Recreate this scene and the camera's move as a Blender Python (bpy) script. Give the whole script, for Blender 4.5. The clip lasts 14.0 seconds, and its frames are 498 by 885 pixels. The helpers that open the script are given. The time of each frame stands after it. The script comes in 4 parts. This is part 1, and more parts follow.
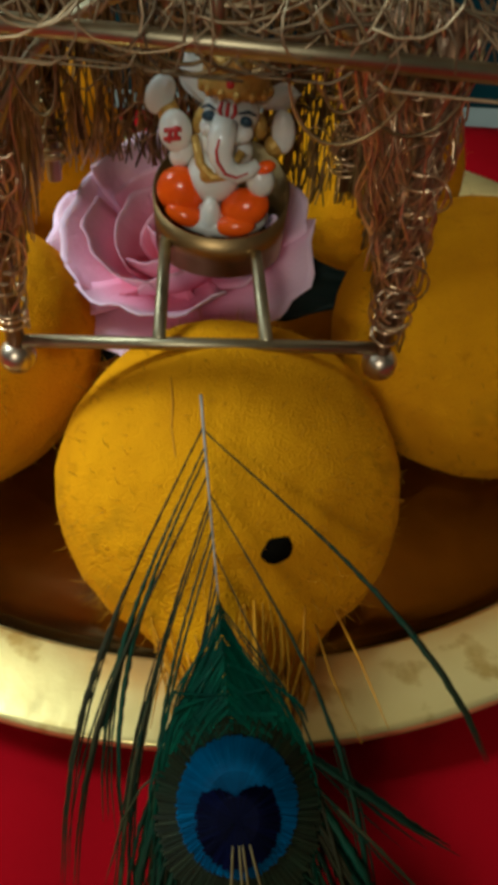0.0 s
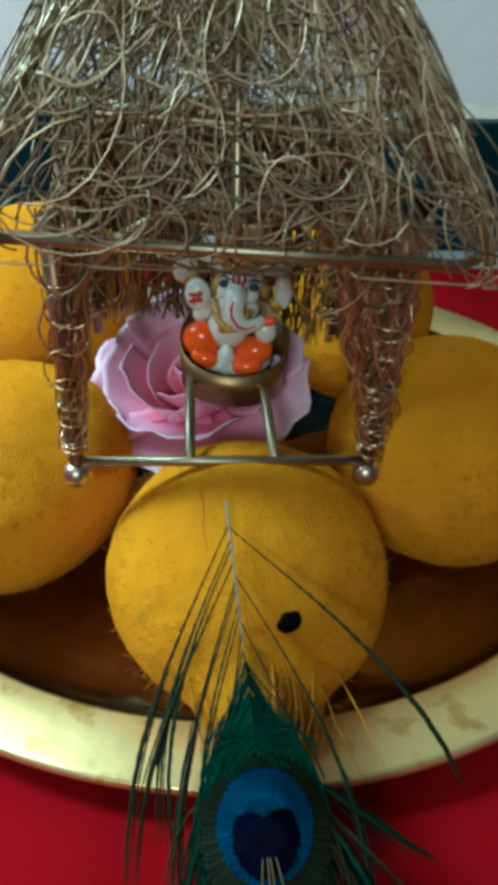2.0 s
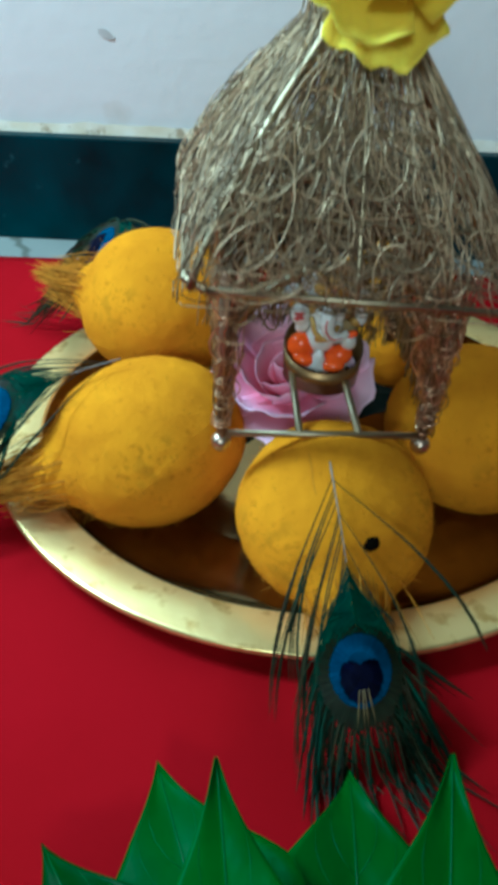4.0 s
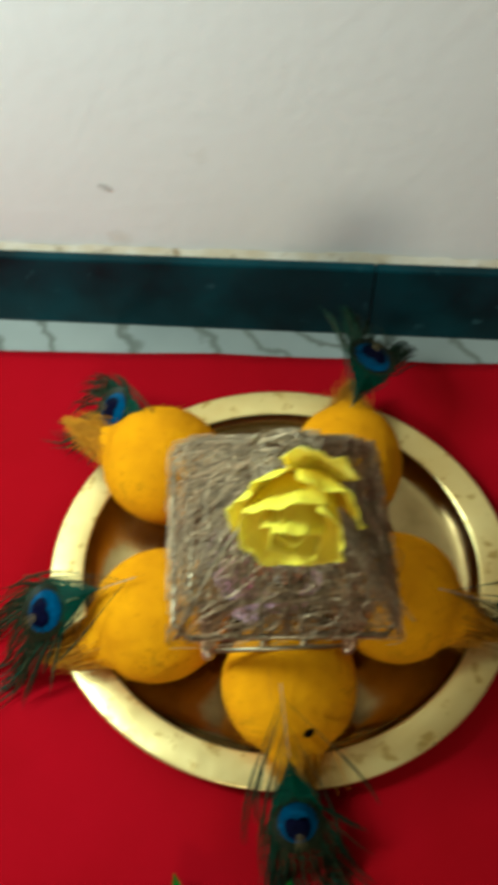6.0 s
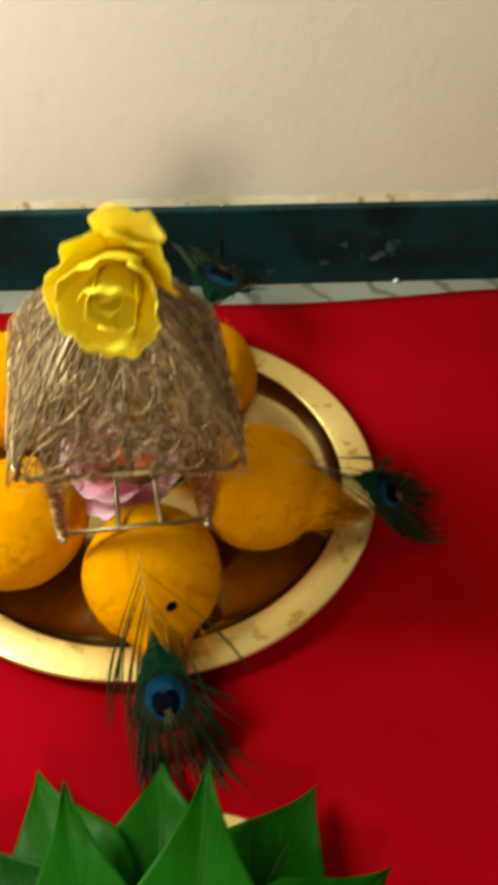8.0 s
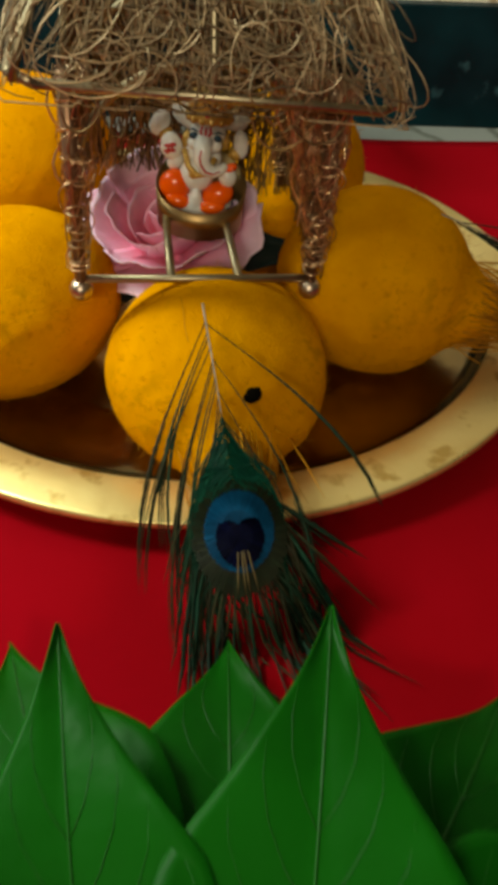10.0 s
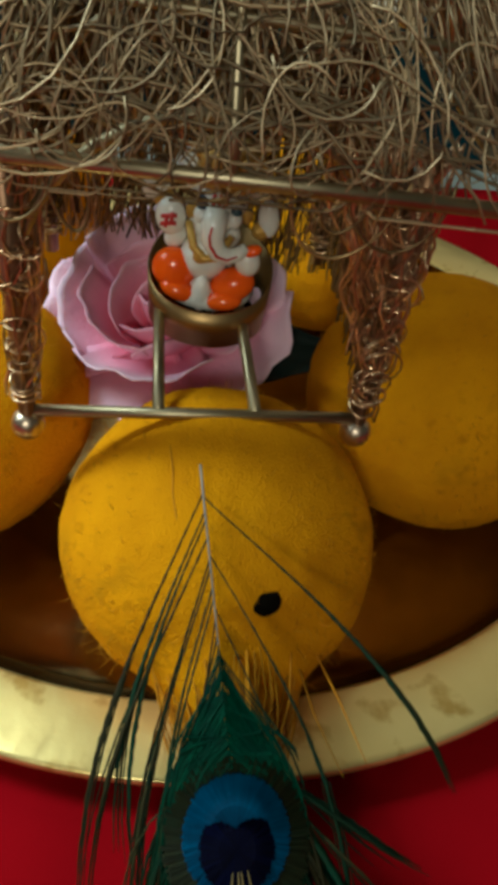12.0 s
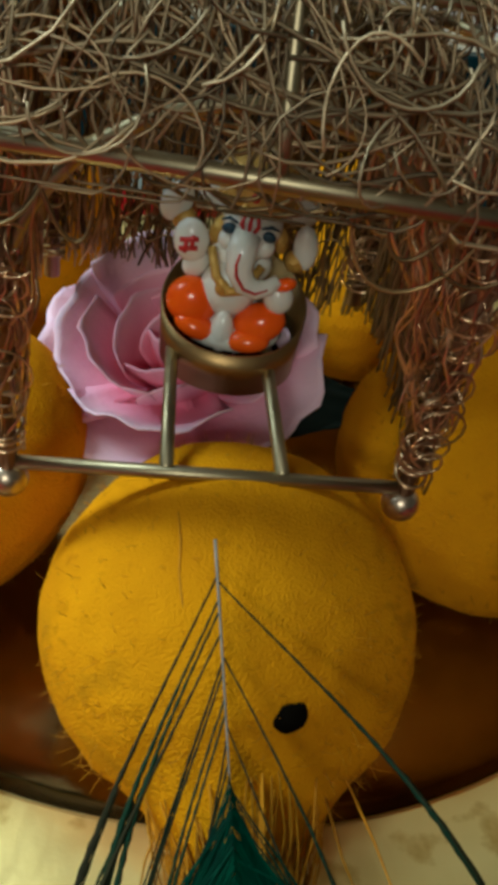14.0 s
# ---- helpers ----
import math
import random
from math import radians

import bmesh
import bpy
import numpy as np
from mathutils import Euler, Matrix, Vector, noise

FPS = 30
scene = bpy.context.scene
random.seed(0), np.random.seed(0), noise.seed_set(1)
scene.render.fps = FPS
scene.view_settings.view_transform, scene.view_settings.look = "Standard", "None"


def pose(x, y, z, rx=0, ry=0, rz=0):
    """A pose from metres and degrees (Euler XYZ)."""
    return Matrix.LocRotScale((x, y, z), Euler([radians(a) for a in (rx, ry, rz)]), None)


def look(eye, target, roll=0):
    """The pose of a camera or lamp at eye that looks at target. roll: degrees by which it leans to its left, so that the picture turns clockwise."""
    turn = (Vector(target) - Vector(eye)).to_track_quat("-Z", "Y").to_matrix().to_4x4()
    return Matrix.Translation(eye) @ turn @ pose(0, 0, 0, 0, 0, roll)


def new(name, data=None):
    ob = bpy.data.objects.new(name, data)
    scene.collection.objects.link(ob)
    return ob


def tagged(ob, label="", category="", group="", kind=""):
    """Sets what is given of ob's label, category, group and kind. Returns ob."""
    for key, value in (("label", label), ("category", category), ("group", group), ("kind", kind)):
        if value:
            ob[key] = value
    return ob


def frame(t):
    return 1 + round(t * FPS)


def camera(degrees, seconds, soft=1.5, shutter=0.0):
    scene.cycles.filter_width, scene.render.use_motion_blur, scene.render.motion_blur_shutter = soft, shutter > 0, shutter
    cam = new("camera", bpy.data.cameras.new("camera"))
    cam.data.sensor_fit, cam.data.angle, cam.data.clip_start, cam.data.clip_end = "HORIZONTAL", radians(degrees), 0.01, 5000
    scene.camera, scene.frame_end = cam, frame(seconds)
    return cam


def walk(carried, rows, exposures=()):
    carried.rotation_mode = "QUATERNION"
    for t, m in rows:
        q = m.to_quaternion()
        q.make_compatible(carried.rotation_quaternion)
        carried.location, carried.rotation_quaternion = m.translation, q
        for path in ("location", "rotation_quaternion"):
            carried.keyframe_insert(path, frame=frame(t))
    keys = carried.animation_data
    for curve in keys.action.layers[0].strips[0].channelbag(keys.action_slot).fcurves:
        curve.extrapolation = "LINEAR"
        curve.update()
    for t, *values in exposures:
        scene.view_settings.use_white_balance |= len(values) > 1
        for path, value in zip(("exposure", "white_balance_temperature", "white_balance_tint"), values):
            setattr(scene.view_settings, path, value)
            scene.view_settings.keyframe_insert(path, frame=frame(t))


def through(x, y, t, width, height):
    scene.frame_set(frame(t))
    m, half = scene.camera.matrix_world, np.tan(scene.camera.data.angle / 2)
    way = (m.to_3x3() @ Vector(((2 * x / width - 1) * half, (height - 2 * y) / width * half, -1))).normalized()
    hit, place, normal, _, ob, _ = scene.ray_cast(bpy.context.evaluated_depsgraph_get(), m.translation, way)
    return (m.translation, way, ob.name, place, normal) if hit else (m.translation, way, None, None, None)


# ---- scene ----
cam = camera(32.0, 14.0, soft=5.5, shutter=0.5)
PATH = [
    (0, (0.023, -0.017, 0.271), (-0.06, 1.4, -1.138), 1.5),
    (0.5, (0.027, -0.019, 0.277), (-0.089, 1.442, -1.084), 0.6),
    (1, (0.016, -0.027, 0.28), (-0.078, 1.501, -1.008), 1.3),
    (1.5, (0.014, -0.038, 0.305), (-0.07, 1.511, -0.957), 1.0),
    (2, (0.021, -0.072, 0.314), (-0.075, 1.519, -0.894), -0.1),
    (2.5, (0.025, -0.111, 0.331), (-0.029, 1.507, -0.845), 0.4),
    (3, (0.008, -0.14, 0.334), (-0.065, 1.487, -0.827), 0.4),
    (3.5, (-0.014, -0.183, 0.349), (-0.099, 1.439, -0.817), 0.8),
    (3.7, (-0.028, -0.197, 0.368), (-0.102, 1.404, -0.829), 1.4),
    (5.8, (-0.027, -0.052, 0.766), (-0.156, 1.038, -0.905), -1.6),
    (6, (0.007, -0.044, 0.794), (-0.119, 1.027, -0.891), -2.8),
    (6.2, (0.044, -0.035, 0.814), (-0.067, 1.044, -0.866), -3.3),
    (6.5, (0.081, -0.032, 0.828), (0.043, 1.044, -0.857), -0.2),
    (7, (0.127, -0.077, 0.805), (0.176, 0.962, -0.903), 1.6),
    (7.5, (0.104, -0.141, 0.774), (0.18, 0.988, -0.875), 2.7),
    (8, (0.064, -0.209, 0.677), (0.133, 1.088, -0.845), 0.5),
    (8.5, (0.024, -0.266, 0.545), (0.092, 1.117, -0.898), -0.8),
    (8.7, (0.012, -0.276, 0.507), (0.084, 1.114, -0.929), 1.1),
    (10.8, (0.009, -0.085, 0.301), (0.042, 1.384, -1.056), 4.2),
    (11, (0.002, -0.069, 0.298), (0.03, 1.384, -1.076), 5.2),
    (11.5, (0.005, -0.05, 0.295), (0.037, 1.378, -1.105), 5.5),
    (12, (0.008, -0.028, 0.302), (0.044, 1.423, -1.074), 5.2),
    (12.5, (0.004, -0.014, 0.282), (0.047, 1.43, -1.101), 5.6),
    (13, (-0.005, -0.001, 0.272), (0.014, 1.47, -1.082), 6.8),
    (13.5, (0.003, 0.014, 0.272), (0.028, 1.523, -1.04), 7.2),
    (14, (0.001, 0.014, 0.271), (0.025, 1.533, -1.03), 7.4),
]
EXPOSURES = [
    (0.0, -0.2, 6000, 2), (1.2, -0.15, 5800, 0), (2.0, 0.08, 4700, -12), (2.5, 0.05, 4000, -22), (3.2, 0.05, 4000, -22), (3.7, 0.08, 4300, -13),
    (5.8, 0.05, 5800, -4), (6.4, 0.04, 6400, 0), (7.0, 0.38, 7100, 0), (8.7, 0.32, 8600, 12), (10.8, -0.15, 6500, 2), (14.0, -0.25, 5900, -2),
]
walk(cam, [(t, look(eye, target, roll)) for t, eye, target, roll in PATH], EXPOSURES)

# ---- world and lamps ----
world = bpy.data.worlds.new("room_world")
scene.world = world
world.use_nodes = True
world.node_tree.nodes["Background"].inputs[0].default_value = (0.9, 0.85, 0.8, 1)
world.node_tree.nodes["Background"].inputs[1].default_value = 0.02


def area_lamp(name, place, aim, size, size_y, watts, colour):
    data = bpy.data.lights.new(name, "AREA")
    data.shape, data.size, data.size_y, data.energy, data.color = "RECTANGLE", size, size_y, watts, colour
    ob = new(name, data)
    ob.matrix_world = look(place, aim)
    return ob


area_lamp("room_light_front", (-0.26, -2.35, 1.62), (0.0, 0.4, 0.1), 0.5, 0.35, 26, (1.0, 0.90, 0.76))
area_lamp("room_light_side", (-0.84, 0.30, 1.00), (-0.26, 0.56, 0.14), 0.22, 0.5, 17, (0.88, 0.98, 0.98))


# ---- materials ----
def material(name, colour, rough=0.6, metal=0.0, colour2=None, scale=30.0, detail=6.0, bump=0.0, bump_scale=200.0,
             speck=None, speck_scale=90.0, speck_at=0.62, sheen=0.0, rough2=None, spread=0.25, through=0.0, spec=0.5):
    """Two-scale noise colour with optional specks of wear and fine relief."""
    m = bpy.data.materials.new(name)
    m.use_nodes = True
    nt = m.node_tree
    n, l = nt.nodes, nt.links
    b = n["Principled BSDF"]
    b.inputs["Roughness"].default_value, b.inputs["Metallic"].default_value = rough, metal
    b.inputs["Sheen Weight"].default_value = sheen
    b.inputs["Specular IOR Level"].default_value = spec
    co = n.new("ShaderNodeTexCoord")
    n1 = n.new("ShaderNodeTexNoise")
    n1.inputs["Scale"].default_value, n1.inputs["Detail"].default_value = scale, detail
    l.new(co.outputs["Object"], n1.inputs["Vector"])
    ramp = n.new("ShaderNodeValToRGB")
    c2 = colour2 or tuple(c * 0.7 for c in colour)
    ramp.color_ramp.elements[0].color, ramp.color_ramp.elements[1].color = (*c2, 1), (*colour, 1)
    ramp.color_ramp.elements[0].position, ramp.color_ramp.elements[1].position = 0.5 - spread, 0.5 + spread * 0.6
    l.new(n1.outputs["Fac"], ramp.inputs["Fac"])
    out = ramp.outputs["Color"]
    if speck:
        n2 = n.new("ShaderNodeTexNoise")
        n2.inputs["Scale"].default_value, n2.inputs["Detail"].default_value = speck_scale, 8
        l.new(co.outputs["Object"], n2.inputs["Vector"])
        r2 = n.new("ShaderNodeValToRGB")
        r2.color_ramp.elements[0].position, r2.color_ramp.elements[1].position = speck_at, speck_at + 0.09
        l.new(n2.outputs["Fac"], r2.inputs["Fac"])
        mix = n.new("ShaderNodeMix")
        mix.data_type = "RGBA"
        mix.inputs["B"].default_value = (*speck, 1)
        l.new(r2.outputs["Color"], mix.inputs["Factor"])
        l.new(out, mix.inputs["A"])
        out = mix.outputs["Result"]
    l.new(out, b.inputs["Base Color"])
    if rough2 is not None:
        mr = n.new("ShaderNodeMapRange")
        mr.inputs["To Min"].default_value, mr.inputs["To Max"].default_value = rough, rough2
        l.new(n1.outputs["Fac"], mr.inputs["Value"])
        l.new(mr.outputs["Result"], b.inputs["Roughness"])
    if bump:
        n3 = n.new("ShaderNodeTexNoise")
        n3.inputs["Scale"].default_value, n3.inputs["Detail"].default_value = bump_scale, 5
        l.new(co.outputs["Object"], n3.inputs["Vector"])
        bp = n.new("ShaderNodeBump")
        bp.inputs["Strength"].default_value, bp.inputs["Distance"].default_value = bump, 0.002
        l.new(n3.outputs["Fac"], bp.inputs["Height"])
        l.new(bp.outputs["Normal"], b.inputs["Normal"])
    if through:
        b.inputs["Subsurface Weight"].default_value = through
        b.inputs["Subsurface Radius"].default_value = (0.01, 0.006, 0.004)
        b.inputs["Subsurface Scale"].default_value = 0.5
    return m


def island_tint(m, low, high):
    """Each loose piece of the mesh takes its own shade of the base colour."""
    n, l = m.node_tree.nodes, m.node_tree.links
    b = n["Principled BSDF"]
    old = b.inputs["Base Color"].links[0].from_socket
    geo = n.new("ShaderNodeNewGeometry")
    mr = n.new("ShaderNodeMapRange")
    mr.inputs["To Min"].default_value, mr.inputs["To Max"].default_value = low, high
    l.new(geo.outputs["Random Per Island"], mr.inputs["Value"])
    mul = n.new("ShaderNodeVectorMath")
    mul.operation = "SCALE"
    l.new(old, mul.inputs[0])
    l.new(mr.outputs["Result"], mul.inputs["Scale"])
    l.new(mul.outputs["Vector"], b.inputs["Base Color"])
    return m


M_PLASTER = material("plaster_wall", (0.79, 0.78, 0.73), 0.75, colour2=(0.71, 0.69, 0.63), scale=2.2, bump=0.25, bump_scale=60,
                     speck=(0.66, 0.61, 0.52), speck_scale=9, speck_at=0.66)
M_SMUDGE = material("grey_scuff", (0.62, 0.60, 0.55), 0.8, scale=60)
M_OLDPAINT = material("stained_paint_edge", (0.62, 0.52, 0.35), 0.8, colour2=(0.75, 0.70, 0.58), scale=40, bump=0.5, bump_scale=90,
                      speck=(0.36, 0.27, 0.16), speck_scale=60, speck_at=0.6)
M_GRANITE = material("dark_granite", (0.002, 0.034, 0.042), 0.24, colour2=(0.001, 0.008, 0.010), scale=14, detail=10,
                     speck=(0.03, 0.09, 0.10), speck_scale=38, speck_at=0.66, rough2=0.5, spec=0.14)
M_MARBLE = material("veined_marble", (0.31, 0.33, 0.29), 0.3, colour2=(0.20, 0.22, 0.19), scale=5, detail=9)
veins = M_MARBLE.node_tree
_w = veins.nodes.new("ShaderNodeTexWave")
_w.inputs["Scale"].default_value, _w.inputs["Distortion"].default_value, _w.inputs["Detail"].default_value = 7.5, 9.0, 5.0
_r = veins.nodes.new("ShaderNodeValToRGB")
_r.color_ramp.elements[0].position, _r.color_ramp.elements[1].position = 0.86, 1.0
_w.bands_direction = "DIAGONAL"
_c = veins.nodes.new("ShaderNodeTexCoord")
_m = veins.nodes.new("ShaderNodeMix")
_m.data_type = "RGBA"
_m.inputs["B"].default_value = (0.14, 0.15, 0.12, 1)
_old = veins.nodes["Principled BSDF"].inputs["Base Color"].links[0].from_socket
veins.links.new(_c.outputs["Object"], _w.inputs["Vector"])
veins.links.new(_w.outputs["Fac"], _r.inputs["Fac"])
veins.links.new(_r.outputs["Color"], _m.inputs["Factor"])
veins.links.new(_old, _m.inputs["A"])
veins.links.new(_m.outputs["Result"], veins.nodes["Principled BSDF"].inputs["Base Color"])
M_CLOTH = material("red_cloth", (0.33, 0.0005, 0.007), 0.95, colour2=(0.26, 0.0003, 0.003), scale=5, bump=0.22, bump_scale=1500, spec=0.06)
M_BRASS = material("polished_brass", (0.95, 0.77, 0.31), 0.20, 0.74, colour2=(0.90, 0.69, 0.25), scale=34, rough2=0.44, bump=0.30, bump_scale=48,
                   speck=(0.66, 0.44, 0.12), speck_scale=60, speck_at=0.58)
# brass of the plate's hollow: dark reflections of the coconuts put into its colour
M_BRASS_DARK = material("brass_dark_reflections", (0.44, 0.32, 0.13), 0.10, 1.0, colour2=(0.26, 0.18, 0.065), scale=22, rough2=0.26, bump=0.08, bump_scale=90)
M_BAND = material("dull_brass_band", (0.40, 0.27, 0.12), 0.36, 1.0, colour2=(0.28, 0.18, 0.07), scale=40, rough2=0.5)
M_TURMERIC = material("turmeric_powder", (0.82, 0.35, 0.003), 0.95, colour2=(0.64, 0.25, 0.003), scale=26, bump=0.6, bump_scale=1100,
                      speck=(0.62, 0.24, 0.003), speck_scale=130, speck_at=0.62, spec=0.03, detail=11)


def scrapes(m, colour, where, grain, strength=0.8):
    """Small rubbed marks: fine stretched noise inside sparse patches."""
    n, l = m.node_tree.nodes, m.node_tree.links
    b = n["Principled BSDF"]
    old = b.inputs["Base Color"].links[0].from_socket
    co, mp, na, nb, mul, amt, mix = (n.new("ShaderNode" + k) for k in ("TexCoord", "Mapping", "TexNoise", "TexNoise", "Math", "Math", "Mix"))
    mp.inputs["Scale"].default_value = (1.0, 0.35, 1.0)
    na.inputs["Scale"].default_value, nb.inputs["Scale"].default_value = where, grain
    ra, rb = n.new("ShaderNodeValToRGB"), n.new("ShaderNodeValToRGB")
    ra.color_ramp.elements[0].position, ra.color_ramp.elements[1].position = 0.53, 0.64
    rb.color_ramp.elements[0].position, rb.color_ramp.elements[1].position = 0.55, 0.63
    l.new(co.outputs["Object"], na.inputs["Vector"])
    l.new(co.outputs["Object"], mp.inputs["Vector"])
    l.new(mp.outputs["Vector"], nb.inputs["Vector"])
    l.new(na.outputs["Fac"], ra.inputs["Fac"])
    l.new(nb.outputs["Fac"], rb.inputs["Fac"])
    mul.operation = amt.operation = "MULTIPLY"
    amt.inputs[1].default_value = strength
    l.new(ra.outputs["Color"], mul.inputs[0])
    l.new(rb.outputs["Color"], mul.inputs[1])
    l.new(mul.outputs["Value"], amt.inputs[0])
    mix.data_type = "RGBA"
    mix.inputs["B"].default_value = (*colour, 1)
    l.new(amt.outputs["Value"], mix.inputs["Factor"])
    l.new(old, mix.inputs["A"])
    l.new(mix.outputs["Result"], b.inputs["Base Color"])


scrapes(M_TURMERIC, (0.40, 0.15, 0.002), 24, 300, 0.32)
scrapes(M_TURMERIC, (0.44, 0.20, 0.006), 15, 60, 0.4)
M_FIBRE = island_tint(material("turmeric_fibre", (0.64, 0.28, 0.012), 0.9, colour2=(0.46, 0.18, 0.012), scale=80, spec=0.15), 0.5, 1.2)
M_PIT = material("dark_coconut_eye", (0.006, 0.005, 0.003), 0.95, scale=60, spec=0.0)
M_WIRE = island_tint(material("bronze_wire", (0.56, 0.44, 0.26), 0.42, 0.5, colour2=(0.36, 0.27, 0.15), scale=60), 0.3, 1.5)
M_COPPER = island_tint(material("copper_wire", (0.80, 0.57, 0.35), 0.28, 0.9, colour2=(0.36, 0.22, 0.11), scale=60), 0.5, 1.4)
M_SCREEN = island_tint(material("brown_fine_wire", (0.46, 0.32, 0.14), 0.40, 0.6, colour2=(0.24, 0.15, 0.06), scale=60), 0.3, 1.5)
M_ROD = material("copper_rod", (0.50, 0.43, 0.27), 0.34, 1.0, colour2=(0.30, 0.25, 0.15), scale=45, rough2=0.5)
M_POST = material("brown_copper_post", (0.31, 0.18, 0.10), 0.4, 0.8, colour2=(0.18, 0.10, 0.055), scale=40)
M_BALL = material("steel_ball", (0.62, 0.50, 0.38), 0.36, 1.0, colour2=(0.55, 0.44, 0.32), scale=80)
M_PINK = material("pink_petal", (0.88, 0.52, 0.66), 0.8, colour2=(0.88, 0.40, 0.54), scale=22, bump=0.2, bump_scale=500, through=0.15)
M_PINK_IN = material("pink_inner_petal", (0.90, 0.30, 0.42), 0.8, colour2=(0.86, 0.20, 0.30), scale=22, bump=0.2, bump_scale=500, through=0.15)
M_YELLOW = material("yellow_petal", (1.0, 0.86, 0.08), 0.8, colour2=(1.0, 0.78, 0.02), scale=28, bump=0.15, bump_scale=400, spec=0.1, through=0.3)
M_PALE = material("pale_yellow_petal", (1.0, 0.86, 0.16), 0.8, colour2=(1.0, 0.80, 0.06), scale=28, bump=0.15, bump_scale=400, spec=0.1, through=0.3)


def petal_fade(m, deep, pale, height):
    """Petal colour that runs from the base to the edge of each petal."""
    n, l = m.node_tree.nodes, m.node_tree.links
    b = n["Principled BSDF"]
    old = b.inputs["Base Color"].links[0].from_socket
    co, sep, mr, mix, ramp = (n.new("ShaderNode" + k) for k in ("TexCoord", "SeparateXYZ", "MapRange", "Mix", "ValToRGB"))
    mr.inputs["From Max"].default_value = height
    ramp.color_ramp.elements[0].color, ramp.color_ramp.elements[1].color = (*deep, 1), (*pale, 1)
    ramp.color_ramp.elements[0].position, ramp.color_ramp.elements[1].position = 0.25, 0.85
    mix.data_type = "RGBA"
    mix.inputs["Factor"].default_value = 0.75
    l.new(co.outputs["Object"], sep.inputs["Vector"])
    l.new(sep.outputs["Z"], mr.inputs["Value"])
    l.new(mr.outputs["Result"], ramp.inputs["Fac"])
    l.new(old, mix.inputs["A"])
    l.new(ramp.outputs["Color"], mix.inputs["B"])
    l.new(mix.outputs["Result"], b.inputs["Base Color"])


petal_fade(M_PINK, (0.92, 0.24, 0.40), (0.95, 0.70, 0.84), 0.046)
petal_fade(M_PINK_IN, (0.90, 0.12, 0.24), (0.95, 0.58, 0.72), 0.044)
petal_fade(M_YELLOW, (1.0, 0.68, 0.02), (1.0, 0.85, 0.08), 0.050)
M_LEAF = material("betel_leaf", (0.0015, 0.088, 0.003), 0.34, colour2=(0.0006, 0.050, 0.0015), scale=16, bump=0.22, bump_scale=110, rough2=0.5, spec=0.08)


def object_tint(m, low, high):
    """Each object takes its own shade of the base colour."""
    n, l = m.node_tree.nodes, m.node_tree.links
    b = n["Principled BSDF"]
    old = b.inputs["Base Color"].links[0].from_socket
    info, mr, mul = (n.new("ShaderNode" + k) for k in ("ObjectInfo", "MapRange", "VectorMath"))
    mr.inputs["To Min"].default_value, mr.inputs["To Max"].default_value = low, high
    mul.operation = "SCALE"
    l.new(info.outputs["Random"], mr.inputs["Value"])
    l.new(old, mul.inputs[0])
    l.new(mr.outputs["Result"], mul.inputs["Scale"])
    l.new(mul.outputs["Vector"], b.inputs["Base Color"])


object_tint(M_LEAF, 0.6, 1.35)
M_DARKLEAF = material("dark_fabric_leaf", (0.008, 0.018, 0.014), 0.7, scale=40, spec=0.2)
M_VEIN = material("leaf_vein", (0.004, 0.118, 0.004), 0.45, scale=60)
M_PEARL = material("pearl_white_glaze", (0.86, 0.84, 0.76), 0.22, colour2=(0.74, 0.76, 0.70), scale=60, through=0.1)
M_ORANGE = material("orange_glaze", (1.0, 0.13, 0.005), 0.2, colour2=(0.95, 0.09, 0.003), scale=50)
M_GOLD = material("gold_paint", (0.68, 0.42, 0.10), 0.35, 0.35, colour2=(0.50, 0.28, 0.05), scale=200, bump=0.5, bump_scale=420)
M_REDMARK = material("red_paint", (0.62, 0.03, 0.03), 0.4, scale=80)
M_BLUEMARK = material("blue_black_paint", (0.02, 0.07, 0.11), 0.35, scale=80)
M_BARB = island_tint(material("green_feather_barb", (0.003, 0.030, 0.016), 0.5, 0.0, colour2=(0.010, 0.020, 0.006), scale=70, spec=0.15), 0.5, 1.5)
M_BRONZE_BARB = island_tint(material("bronze_barb", (0.026, 0.022, 0.008), 0.5, 0.0, colour2=(0.022, 0.030, 0.012), scale=70, spec=0.15), 0.5, 1.5)
M_FEATHER_GREEN = island_tint(material("emerald_feather", (0.0012, 0.040, 0.020), 0.5, 0.0, colour2=(0.001, 0.020, 0.013), scale=180, spec=0.05), 0.65, 1.25)
M_FEATHER_BRONZE = island_tint(material("bronze_feather", (0.014, 0.015, 0.005), 0.5, 0.1, colour2=(0.010, 0.022, 0.010), scale=180, spec=0.15), 0.5, 1.35)
M_FEATHER_BLUE = island_tint(material("turquoise_feather", (0.001, 0.060, 0.135), 0.5, 0.0, colour2=(0.001, 0.034, 0.085), scale=180, spec=0.05), 0.82, 1.15)
M_FEATHER_DARK = island_tint(material("midnight_feather", (0.0005, 0.0015, 0.014), 0.6, 0.0, scale=180, spec=0.05), 0.5, 1.4)
M_STRAW = material("straw_barb", (0.22, 0.155, 0.05), 0.6, scale=90)
M_QUILL = material("pale_quill", (0.34, 0.30, 0.25), 0.35, colour2=(0.18, 0.16, 0.13), scale=120)
M_STEEL = material("worn_silver", (0.58, 0.50, 0.40), 0.3, 1.0, colour2=(0.34, 0.27, 0.20), scale=60, bump=0.4, bump_scale=220)
M_DARKBOWL = material("black_enamel", (0.006, 0.006, 0.007), 0.18, scale=40)
M_OLIVE = material("antique_gold_edge", (0.52, 0.35, 0.09), 0.3, 1.0, colour2=(0.22, 0.14, 0.04), scale=40)
